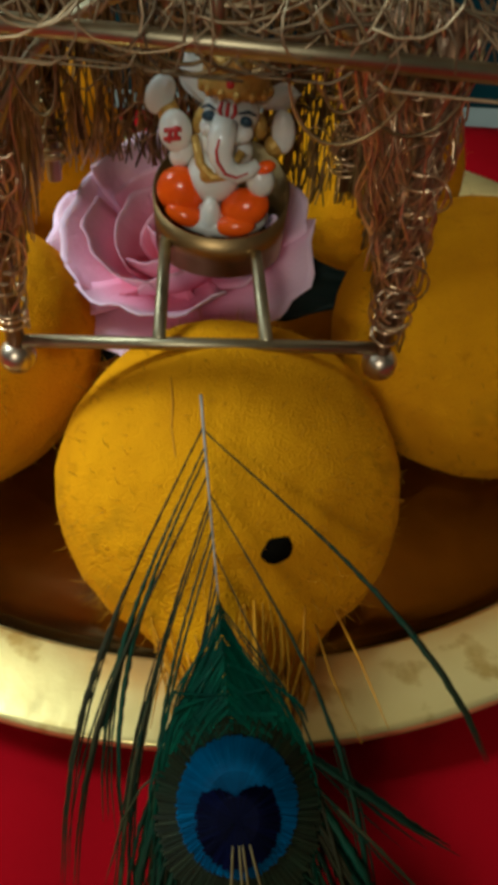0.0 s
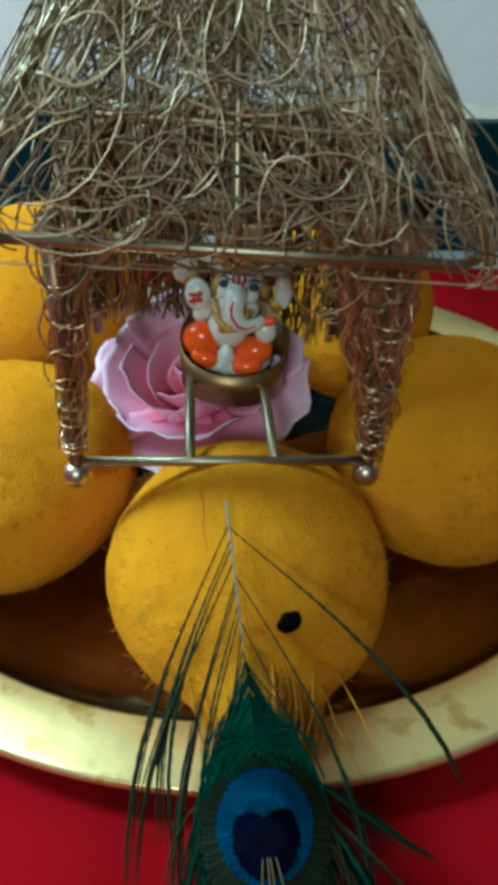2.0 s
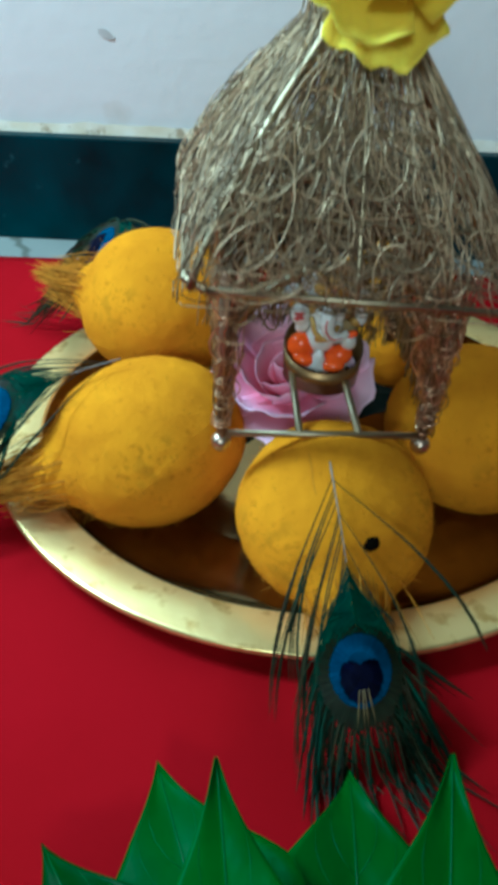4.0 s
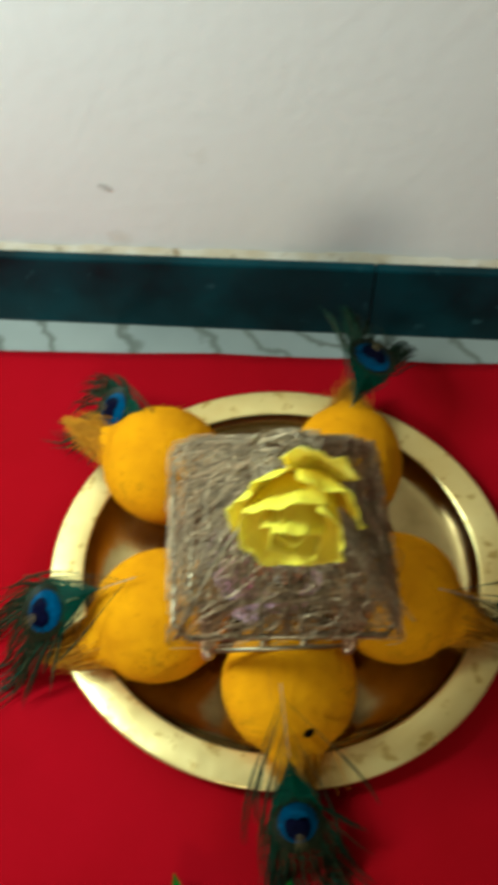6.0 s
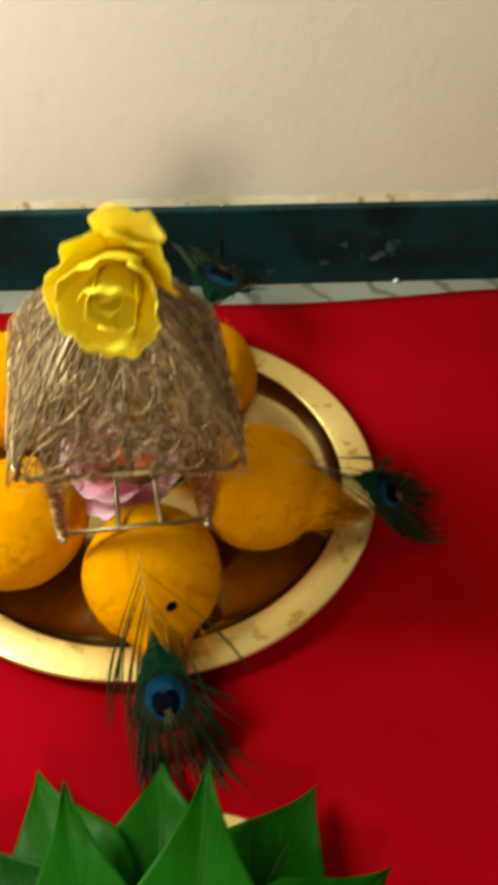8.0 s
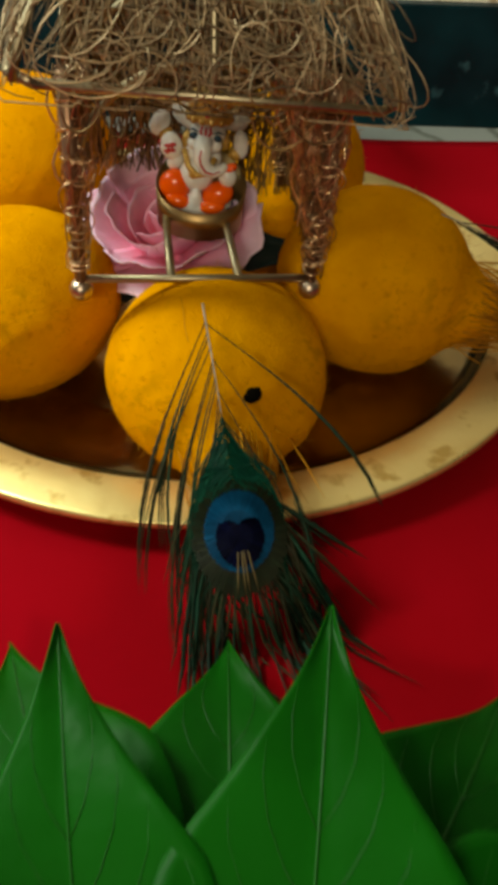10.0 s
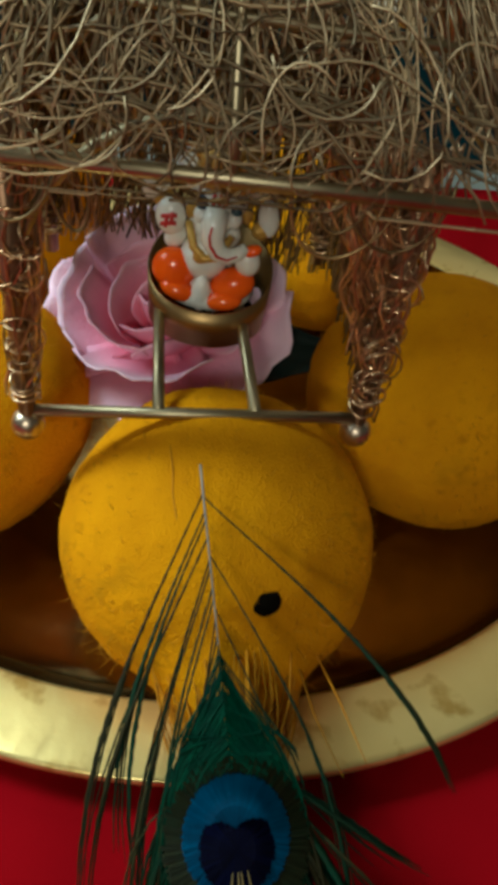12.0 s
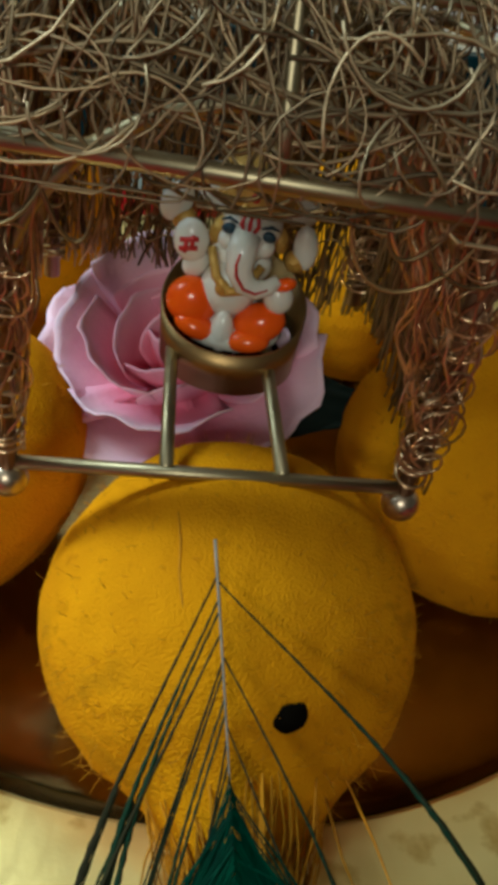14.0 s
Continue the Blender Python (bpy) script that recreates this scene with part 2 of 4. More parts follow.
M_ROOT = material("brown_root", (0.34, 0.15, 0.04), 0.7, colour2=(0.22, 0.08, 0.02), scale=60, bump=0.6, bump_scale=180)
M_KUMKUM = material("red_powder", (0.52, 0.02, 0.006), 0.95, colour2=(0.62, 0.08, 0.01), scale=90, bump=0.8, bump_scale=300, spec=0.03)
M_CEIL = material("grey_ceiling", (0.58, 0.53, 0.44), 0.8, colour2=(0.50, 0.45, 0.37), scale=3)
# unseen walls: the room's unlit side put into their colour, dims the reflections
M_DIMWALL = material("unlit_wall", (0.16, 0.19, 0.18), 0.8, colour2=(0.12, 0.14, 0.13), scale=3)


# ---- building helpers ----
def part(name, bm, mat, parent=None, label="", smooth=True):
    me = bpy.data.meshes.new(name)
    bm.to_mesh(me)
    bm.free()
    for m in (mat if isinstance(mat, (list, tuple)) else [mat]):
        me.materials.append(m)
    if smooth:
        me.polygons.foreach_set("use_smooth", [True] * len(me.polygons))
    ob = new(name, me)
    if parent:
        ob.parent = parent
    if label:
        tagged(ob, label)
    return ob


def thing(name, place, label, category, group="", kind="", turn=(0, 0, 0)):
    ob = new(name)
    ob.matrix_world = pose(*place, *turn)
    return tagged(ob, label, category, group, kind)


def box(lo, hi, bevel=0.0):
    bm = bmesh.new()
    c = [(a + b) / 2 for a, b in zip(lo, hi)]
    s = [b - a for a, b in zip(lo, hi)]
    bmesh.ops.create_cube(bm, size=1, matrix=Matrix.Translation(c) @ Matrix.Diagonal((*s, 1)))
    if bevel:
        bmesh.ops.bevel(bm, geom=bm.edges[:], offset=bevel, segments=2, affect="EDGES")
    return bm


def tube_data(points, radius, sides=6, taper=None):
    """Vertices and faces of a round tube along points."""
    pts = [Vector(p) for p in points]
    vs, fs = [], []
    up = Vector((0.31, 0.42, 0.85))
    for i, p in enumerate(pts):
        d = (pts[min(i + 1, len(pts) - 1)] - pts[max(i - 1, 0)]).normalized()
        a = d.cross(up)
        if a.length < 1e-3:
            a = d.cross(Vector((1, 0, 0)))
        a.normalize()
        b = d.cross(a)
        r = radius * (taper[i] if taper else 1)
        for k in range(sides):
            w = 2 * math.pi * k / sides
            vs.append(p + a * (r * math.cos(w)) + b * (r * math.sin(w)))
    for i in range(len(pts) - 1):
        for k in range(sides):
            k2 = (k + 1) % sides
            fs.append((i * sides + k, i * sides + k2, (i + 1) * sides + k2, (i + 1) * sides + k))
    fs.append(tuple(range(sides))[::-1])
    fs.append(tuple((len(pts) - 1) * sides + k for k in range(sides)))
    return vs, fs


def tubes(name, lines, mat, parent, label="", sides=6, kind=""):
    """Many tubes, each (points, radius) or (points, radius, taper), in one mesh."""
    vs, fs = [], []
    for line in lines:
        v, f = tube_data(line[0], line[1], sides, line[2] if len(line) > 2 else None)
        o = len(vs)
        vs += v
        fs += [tuple(i + o for i in q) for q in f]
    me = bpy.data.meshes.new(name)
    me.from_pydata([tuple(v) for v in vs], [], fs)
    me.polygons.foreach_set("use_smooth", [True] * len(me.polygons))
    me.materials.append(mat)
    ob = new(name, me)
    ob.parent = parent
    return tagged(ob, label, kind=kind)


def lathe(profile, steps=64, wave=None):
    """A turned shape from (radius, height) pairs; wave(angle) scales the radius."""
    bm = bmesh.new()
    rings = []
    for r, z in profile:
        ring = []
        for k in range(steps):
            a = 2 * math.pi * k / steps
            w = wave(a) if wave else 1
            ring.append(bm.verts.new((r * w * math.cos(a), r * w * math.sin(a), z)))
        rings.append(ring)
    for r0, r1 in zip(rings, rings[1:]):
        for k in range(steps):
            k2 = (k + 1) % steps
            bm.faces.new((r0[k], r0[k2], r1[k2], r1[k]))
    if profile[0][0] < 0.01:
        bm.faces.new(rings[0][::-1])
    return bm


def bez(a, b, c, d, n):
    out = []
    for i in range(n + 1):
        t = i / n
        out.append(Vector(a) * (1 - t) ** 3 + Vector(b) * (3 * t * (1 - t) ** 2) + Vector(c) * (3 * t * t * (1 - t)) + Vector(d) * t ** 3)
    return out


rnd = random.Random(7)

# ---- the room ----
WALL_Y = 0.63
tagged(part("floor", box((-2.2, -2.6, -0.05), (2.2, WALL_Y + 0.1, 0.0)), M_MARBLE, smooth=False), "pale veined marble floor slabs", "floor", kind="structure")
tagged(part("wall_north", box((-2.2, WALL_Y + 0.004, 0.0), (2.2, WALL_Y + 0.12, 2.6)), M_PLASTER, smooth=False), "off-white plastered wall with faint stains", "wall", kind="structure")
tagged(part("wall_south", box((-2.2, -2.72, 0.0), (2.2, -2.6, 2.6)), M_DIMWALL, smooth=False), "unseen wall, coloured dark for the unlit side of the room", "wall", kind="structure")
tagged(part("wall_west", box((-2.32, -2.72, 0.0), (-2.2, WALL_Y + 0.12, 2.6)), M_DIMWALL, smooth=False), "unseen wall, coloured dark for the unlit side of the room", "wall", kind="structure")
tagged(part("wall_east", box((2.2, -2.72, 0.0), (2.32, WALL_Y + 0.12, 2.6)), M_DIMWALL, smooth=False), "unseen wall, coloured dark for the unlit side of the room", "wall", kind="structure")
tagged(part("ceiling", box((-2.32, -2.72, 2.6), (2.32, WALL_Y + 0.12, 2.7)), M_CEIL, smooth=False), "plain grey ceiling", "ceiling", kind="structure")

SKIRT_TOP = 0.106
skirting = tagged(new("baseboard"), "polished dark green-black granite skirting along the wall", "baseboard", kind="structure")
for x0, x1 in ((-2.2, -0.82), (-0.8195, 0.0745), (0.0755, 0.97), (0.971, 2.2)):
    part("skirting_slab", box((x0, WALL_Y - 0.012, 0.0), (x1, WALL_Y + 0.003, SKIRT_TOP), 0.0012), M_GRANITE, skirting, smooth=False)

# ragged strip of old paint just above the skirting
bm = bmesh.new()
N = 260
rows = [[], []]
for i in range(N + 1):
    x = -1.4 + 2.8 * i / N
    h = 0.010 + 0.006 * noise.noise((x * 9, 0, 3)) + 0.004 * noise.noise((x * 45, 0, 7))
    rows[0].append(bm.verts.new((x, WALL_Y - 0.0005, SKIRT_TOP - 0.001)))
    rows[1].append(bm.verts.new((x, WALL_Y + 0.0025, SKIRT_TOP + max(h, 0.003))))
for i in range(N):
    bm.faces.new((rows[0][i], rows[0][i + 1], rows[1][i + 1], rows[1][i]))
tagged(part("trim", bm, M_OLDPAINT), "ragged strip of stained old paint above the skirting", "trim", kind="structure")

for x, z, w, h2, mat, lab in ((-0.207, 0.196, 0.007, 0.004, M_SMUDGE, "small grey scuff on the plaster"),):
    bm = bmesh.new()
    ring_v = [bm.verts.new((x + w * math.cos(a) * (1 + 0.4 * noise.noise((math.cos(a) * 2, math.sin(a) * 2, x))), WALL_Y + 0.0032, z - 0.35 * w * math.cos(a) + h2 * math.sin(a))) for a in [2 * math.pi * k / 24 for k in range(24)]]
    bm.faces.new(ring_v[::-1])
    tagged(part("wall_scuff", bm, mat, None), lab, "scuff", kind="structure")
bm = bmesh.new()
bmesh.ops.create_icosphere(bm, subdivisions=2, radius=0.0030, matrix=Matrix.Translation((0.285, WALL_Y - 0.014, 0.003)) @ Matrix.Diagonal((1.2, 0.7, 0.9, 1)))
for v in bm.verts:
    v.co += Vector((1, 1, 1)) * 0.0012 * noise.noise(v.co * 400)
tagged(part("plaster_crumb", bm, M_PLASTER), "small white plaster crumb at the foot of the skirting", "crumb")

# red cloth with a slightly wavy far edge and low folds
bm = bmesh.new()
NX, NY = 150, 110
X0, X1, Y0 = -0.95, 0.95, -1.05
grid = []
for j in range(NY + 1):
    row = []
    for i in range(NX + 1):
        x = X0 + (X1 - X0) * i / NX
        far = 0.578 + 0.020 * max(0.0, x - 0.15) / 0.3 - 0.012 * max(0.0, -x - 0.1) / 0.3 + 0.003 * noise.noise((x * 7, 1, 0))
        y = Y0 + (far - Y0) * j / NY
        z = 0.0035 + 0.0012 * noise.noise((x * 6, y * 6, 0))
        fold = math.exp(-((y - 0.47 - 0.05 * (x - 0.3)) / 0.022) ** 2) * max(0, min(1, (x - 0.2) / 0.15))
        z += 0.005 * fold + 0.004 * math.exp(-((y - 0.40 + 0.04 * (x - 0.3)) / 0.02) ** 2) * max(0, min(1, (x - 0.22) / 0.1))
        row.append(bm.verts.new((x, y, max(z, 0.0015))))
    grid.append(row)
for j in range(NY):
    for i in range(NX):
        bm.faces.new((grid[j][i], grid[j][i + 1], grid[j + 1][i + 1], grid[j + 1][i]))
cloth = tagged(part("red_cloth", bm, M_CLOTH), "plain crimson cotton cloth spread on the marble floor", "cloth")
cloth.modifiers.new("thickness", "SOLIDIFY").thickness = 0.0012

# ---- the large plate ----
PLATE = Vector((-0.010, 0.308, 0.0055))
plate = thing("brass_plate", PLATE, "large round golden brass plate with a broad flat rim", "plate")
R = 0.212
plate.scale = (1.05, 0.975, 1.0)
part("dish", lathe([(0.0005, 0.0015), (0.10, 0.0015), (0.118, 0.0016), (0.120, 0.0022), (0.122, 0.0016), (0.152, 0.0017), (0.162, 0.0026), (0.170, 0.0050), (0.1755, 0.0088), (0.1795, 0.0132), (0.1815, 0.0165)], 128), M_BRASS_DARK, plate, "hollow of the plate, dark reflections put into its brass colour")
part("rim", lathe([(0.1815, 0.0165), (0.1828, 0.0176), (0.1834, 0.0178), (0.196, 0.0179), (0.2098, 0.0178), (0.2112, 0.0175), (R, 0.0168), (R, 0.0140), (R - 0.0006, 0.0128),
                   (0.196, 0.0145), (0.183, 0.0135), (0.171, 0.004), (0.155, 0.0), (0.0005, 0.0)], 128), M_BRASS, plate, "bright golden flat rim")


# ---- coconuts ----
def coconut(place, yaw, pitch, size, seed, eye=None, roll=0, tuft=0.040, crack=()):
    """A husked coconut dusted with turmeric; its long axis and fibre tuft point along local +x."""
    root = thing("coconut", place, "husked coconut coated in orange-yellow turmeric, fibre tuft outward, in the plate", "coconut", "coconuts in the plate", turn=(roll, pitch, yaw))
    bm = bmesh.new()
    bmesh.ops.create_uvsphere(bm, u_segments=150, v_segments=90, radius=1)
    rl, rw, rh = size
    for v in bm.verts:
        d = v.co.normalized()
        lobes = 1 + 0.012 * math.cos(3 * math.atan2(d.z, d.y) + 0.6) * max(0, d.x)
        bumpy = 1 + 0.020 * noise.noise(d * 1.6 + Vector((seed, 0, 0))) + 0.008 * noise.noise(d * 7 + Vector((0, seed, 0))) + 0.004 * noise.noise(d * 22 + Vector((seed, seed, 0)))
        crust = noise.noise(d * 11 + Vector((seed, 3, 1)))
        bumpy += 0.0018 * max(0.0, noise.noise(d * 48 + Vector((seed, 5, 0)))) * max(0.0, crust + 0.1) + 0.0009 * noise.noise(d * 75 + Vector((0, seed, 2)))
        tip = max(0.0, d.x - 0.72) / 0.28
        v.co = Vector((d.x * rl * (1 + 0.40 * tip * tip), d.y * rw * (1 - 0.30 * tip), d.z * rh * (1 - 0.30 * tip))) * (bumpy * lobes)
    shell = part("shell", bm, M_TURMERIC, root)
    r = random.Random(seed)
    lines = []
    for _ in range(900):                            # a pointed brush of fibres
        a, q = r.uniform(0, 6.283), min(0.85, abs(r.gauss(0, 0.42)))
        ca, sa = math.cos(a), math.sin(a)
        s = Vector((rl * (1.18 - 0.48 * q), ca * q * rw * 0.60, sa * q * rh * 0.60))
        reach = tuft * r.uniform(0.35, 1.0) * (1 - 0.45 * q)
        pull = r.uniform(0.10, 0.75) if r.random() < 0.96 else 1.4
        e = Vector((rl * 1.18 + reach, s.y * pull + r.gauss(0, 0.0016), s.z * pull + r.gauss(0, 0.0016)))
        m = s.lerp(e, 0.5) + Vector((0, ca, sa)) * r.uniform(-0.001, 0.002) + Vector((0, r.gauss(0, 0.0014), r.gauss(0, 0.0014)))
        lines.append(([s - Vector((0.006, 0, 0)), s, m, e], r.uniform(0.0002, 0.0005), (1, 1, 0.9, 0.3)))
    tubes("fibre_tuft", lines, M_FIBRE, root, "frayed coconut fibre tuft dusted with turmeric", 4, "stuff")
    lines = []
    for _ in range(1100):
        d = Vector((r.gauss(0.25, 1), r.gauss(0, 1), r.gauss(0, 1))).normalized()
        s = Vector((d.x * rl, d.y * rw, d.z * rh)) * 0.994
        t = Vector((r.gauss(0, 1), r.gauss(0, 1), r.gauss(0, 1)))
        e = s + (d * 0.5 + t.normalized() * 0.9) * r.uniform(0.001, 0.0040) * (1.8 if d.x > 0.6 else 1.0)
        lines.append(([s, (s + e) / 2 + d * 0.0008, e], r.uniform(0.00007, 0.00014), (1, 0.9, 0.4)))
    tubes("stray_hairs", lines, M_FIBRE, shell, "fine stray coconut hairs", 3, "stuff")

    def on_shell(p):
        """The point of the shell under a point of the world, and the normal there."""
        q = root.matrix_world.inverted() @ Vector(p)
        k = math.sqrt((q.x / rl) ** 2 + (q.y / rw) ** 2 + (q.z / rh) ** 2)
        return q / k, Vector((q.x / rl ** 2, q.y / rw ** 2, q.z / rh ** 2)).normalized()

    if crack:
        tubes("crust_crack", [([on_shell(p)[0] * 1.004 for p in crack], 0.00035, (0.4, 1, 0.9, 1, 0.3))], M_FIBRE, shell, "thin crack in the turmeric crust", 5)
    if eye:
        p, d = on_shell(eye)
        bm = bmesh.new()
        m = Matrix.Translation(p) @ d.to_track_quat("Z", "Y").to_matrix().to_4x4()
        bmesh.ops.create_uvsphere(bm, u_segments=20, v_segments=10, radius=1, matrix=m @ Matrix.Diagonal((0.0046, 0.0034, 0.0011, 1)))
        for v in bm.verts:
            v.co += d * 0.0002 + (v.co - p) * (0.5 * noise.noise((v.co - p) * 260))
        part("eye", bm, M_PIT, shell, "dark hollow coconut eye")
    return root


coconut((0.005, 0.184, 0.0520), -82, 13, (0.0600, 0.0580, 0.0468), 11, (0.022, 0.139, 0.074), tuft=0.034,
        crack=((-0.016, 0.184, 0.104), (-0.0135, 0.172, 0.102), (-0.0125, 0.163, 0.099), (-0.0105, 0.155, 0.096), (-0.0085, 0.149, 0.093)))
coconut((0.098, 0.268, 0.0560), -14, 8, (0.0590, 0.0590, 0.0525), 23)
coconut((0.050, 0.404, 0.0600), 88, 6, (0.0640, 0.0540, 0.0540), 37)
coconut((-0.128, 0.388, 0.0650), 156, 2, (0.0620, 0.0570, 0.0590), 41, tuft=0.055)
coconut((-0.115, 0.239, 0.0535), 204, 8, (0.0640, 0.0595, 0.0500), 53)


# ---- peacock feathers ----
def feather(tip, eye, normal, size, seed, fan=1.0, drop=0.0, barb=1.0):
    """A peacock eye feather: the quill end at tip, the ocellus at eye, lying in the plane given by normal."""
    tip, eye = Vector(tip), Vector(eye)
    f = (eye - tip)
    length = f.length
    f.normalize()
    n0 = Vector(normal)
    n0 = (n0 - f * n0.dot(f)).normalized()
    side = f.cross(n0).normalized()
    root = thing("peacock_feather", tip, "peacock eye feather with loose green barbs lying over a coconut", "feather", "feathers round the plate")
    r = random.Random(seed)

    def at(u, v, h=0.0):
        """u along the quill in metres, v sideways, h above."""
        sag = drop * max(0.0, u / length - 0.75) ** 2
        q = f * u + side * v + n0 * (h + 0.006 * math.sin(min(1, max(0, u / length)) * math.pi)) - Vector((0, 0, 1)) * sag
        low = 0.0075 + 0.0012 * math.sin(v * 900) - tip.z
        return q if q.z > low else Vector((q.x, q.y, low))

    tubes("quill", [([at(length * i / 14 * 0.62, 0, 0.0008) for i in range(15)], 0.00042, [1.2 - 0.055 * i for i in range(15)])], M_QUILL, root, "pale glossy quill")
    lines = []
    near = [(-1, 0.10, 0.72, 1.12), (-1, 0.27, 0.46, 1.15), (-1, 0.42, 0.36, 1.25), (-1, 0.55, 0.30, 1.1)]
    near += [(1, 0.08 + 0.045 * k + r.uniform(0, 0.03), 0.50 - 0.022 * k + r.uniform(-0.09, 0.09), 1.25 - 0.035 * k + r.uniform(-0.3, 0.15)) for k in range(13)]
    for sgn, at_u, ang, reach in near:              # long barbs, straight from the quill
        u0, reach = length * at_u, length * reach * r.uniform(0.92, 1.08)
        g0, bow = sgn * fan * ang, r.uniform(0.02, 0.16) * fan
        curl, drift = r.uniform(-0.010, -0.002), r.uniform(-0.05, 0.05)
        p = []
        for t in [k / 9 for k in range(10)]:
            g = g0 + sgn * bow * t - sgn * 0.22 * fan * t * t + drift * t
            p.append(at(u0 + math.cos(g) * reach * t, math.sin(g) * reach * t, 0.0018 * math.sin(t * 3.1) + curl * t * t))
        lines.append((p, 0.00062 * barb, (0.45, 0.5, 0.6, 0.75, 1.0, 1.3, 1.45, 1.2, 0.7, 0.12)))
        for q in range(3):                          # barbules that break away beside it
            w, o, h = 3 + r.randrange(3), r.uniform(-0.0028, 0.0028), r.uniform(-0.001, 0.0006)
            lines.append(([v + side * o * (k / 9) + n0 * h for k, v in enumerate(p)][w:], 0.00034 * barb, (0.4, 0.9, 1.0, 0.9, 0.8, 0.5, 0.2)[:10 - w - 1] + (0.15,)))
    for i in range(84):                             # ribbons that flow on round and past the eye spot
        sgn = -1 if i % 2 else 1
        k = r.random()
        v_out = size * (1.0 + 0.55 * k)
        u0, end = length - size * (2.2 - 1.1 * k), length + size * r.choice((1.0, 1.8, 2.6, 3.6, 4.6)) * r.uniform(0.8, 1.15)
        spread = r.uniform(0.5, 1.5) * size * (2.5 if sgn < 0 else 1.0)
        h = r.uniform(-0.0022, 0.0016)
        p = [at(u0, sgn * size * 0.16 * k, h)]
        for t in (0.2, 0.4, 0.6, 0.8, 1.0):
            out = v_out * math.sin(min(1.0, t * 1.7) * math.pi / 2) + spread * max(0.0, t - 0.35) ** 1.4
            p.append(at(u0 + (end - u0) * t, sgn * out * (0.55 + 0.45 * k), h - 0.005 * t * t))
        lines.append((p, r.choice((0.0003, 0.0005, 0.0007, 0.0010)) * barb, (0.5, 0.9, 1.2, 1.4, 1.1, 0.15)))
    for i in range(44):                             # fringe that leaves the lower edge of the eye spot
        ang = (i / 43 - 0.5) * 1.9 + r.uniform(-0.1, 0.1)
        u0, v0 = length + size * (0.35 + 0.6 * math.cos(ang)), size * 0.85 * math.sin(ang)
        ln = size * r.choice((1.2, 2.0, 2.8, 3.8)) * r.uniform(0.75, 1.2)
        bend, drift = r.uniform(0.2, 0.7), size * r.uniform(-0.3, 1.4)
        p = []
        for t in (0, 0.2, 0.4, 0.6, 0.8, 1):
            g = ang * (1 - bend * t)
            p.append(at(u0 + math.cos(g) * ln * t, v0 + math.sin(g) * ln * t * 0.9 - drift * t * t, 0.0012 - 0.006 * t * t))
        lines.append((p, r.choice((0.0003, 0.0005, 0.0008)) * barb, (0.8, 1.0, 1.3, 1.4, 1.0, 0.15)))
    beaded = []                                     # barbules make each strand ragged
    for pts, rad, tap in lines:
        q, w = [], []
        for j in range((len(pts) - 1) * 5 + 1):
            a, t = min(j // 5, len(pts) - 2), j / 5 - min(j // 5, len(pts) - 2)
            q.append(pts[a].lerp(pts[a + 1], t) + side * r.uniform(-0.00006, 0.00006))
            w.append((tap[a] * (1 - t) + tap[a + 1] * t) * (1.10 if j % 2 else 0.80))
        beaded.append((q, rad, w))
    lines = beaded
    tubes("barb_fringe", [q for k, q in enumerate(lines) if k % 5 not in (1, 3)], M_BARB, root, "loose dark green barbs", 4, "stuff")
    tubes("bronze_fringe", [q for k, q in enumerate(lines) if k % 5 in (1, 3)], M_BRONZE_BARB, root, "loose bronze-brown barbs", 4, "stuff")

    def vane(name, mat, r_u, r_v, u_mid, height, notch=0.0, count=220, label="", ragged=0.09):
        """An oval of many fine overlapping barbs fanned from the quill."""
        vs, fs = [], []
        for i in range(count):
            a = 2 * math.pi * i / count
            w = 0.75 * math.pi * 2 / count
            rr = 1 + r.uniform(-ragged, ragged)
            if notch and abs(a - math.pi) < 0.9:
                rr *= 1 - notch * (1 - abs(a - math.pi) / 0.9)
            c = at(u_mid, 0, height)
            hh = height - 0.0006 - r.uniform(0, 0.0005)
            e0 = at(u_mid + r_u * rr * math.cos(a - w), r_v * rr * math.sin(a - w), hh)
            e1 = at(u_mid + r_u * rr * math.cos(a + w), r_v * rr * math.sin(a + w), hh - 0.0003)
            m0 = at(u_mid + 0.5 * r_u * math.cos(a - w), 0.5 * r_v * math.sin(a - w), height)
            m1 = at(u_mid + 0.5 * r_u * math.cos(a + w), 0.5 * r_v * math.sin(a + w), height)
            o = len(vs)
            vs += [c, m0, e0, e1, m1]
            fs += [(o, o + 1, o + 4), (o + 1, o + 2, o + 3, o + 4)]
        me = bpy.data.meshes.new(name)
        me.from_pydata([tuple(v) for v in vs], [], fs)
        me.materials.append(mat)
        ob = new(name, me)
        ob.parent = root
        tagged(ob, label, kind="stuff")

    s = size
    vs, fs = [], []
    for sgn in (-1, 1):                             # the web: fine flat barbs that sweep out round the eye spot
        for i in range(170):
            k = (i / 169) ** 0.8
            u0 = length - s * (2.6 - 1.8 * k) + s * r.uniform(-0.5, 0.25)
            u1, v1 = length + s * (0.55 - 1.25 * k + r.gauss(0, 0.42)), s * (1.12 - 0.55 * k) * r.uniform(0.62, 1.22)
            h, wid, o = 0.0012 + 0.0012 * k + r.uniform(-0.0003, 0.0003), 0.00026 + 0.0003 * r.random(), len(vs)
            for t in (0, 0.17, 0.33, 0.5, 0.67, 0.84, 1):
                u, v = u0 + (u1 - u0) * t, v1 * math.sin(t * math.pi / 2) ** (1.15 - 0.35 * k)
                w = wid * (0.5 + t) * (1 if t < 1 else 0.2)
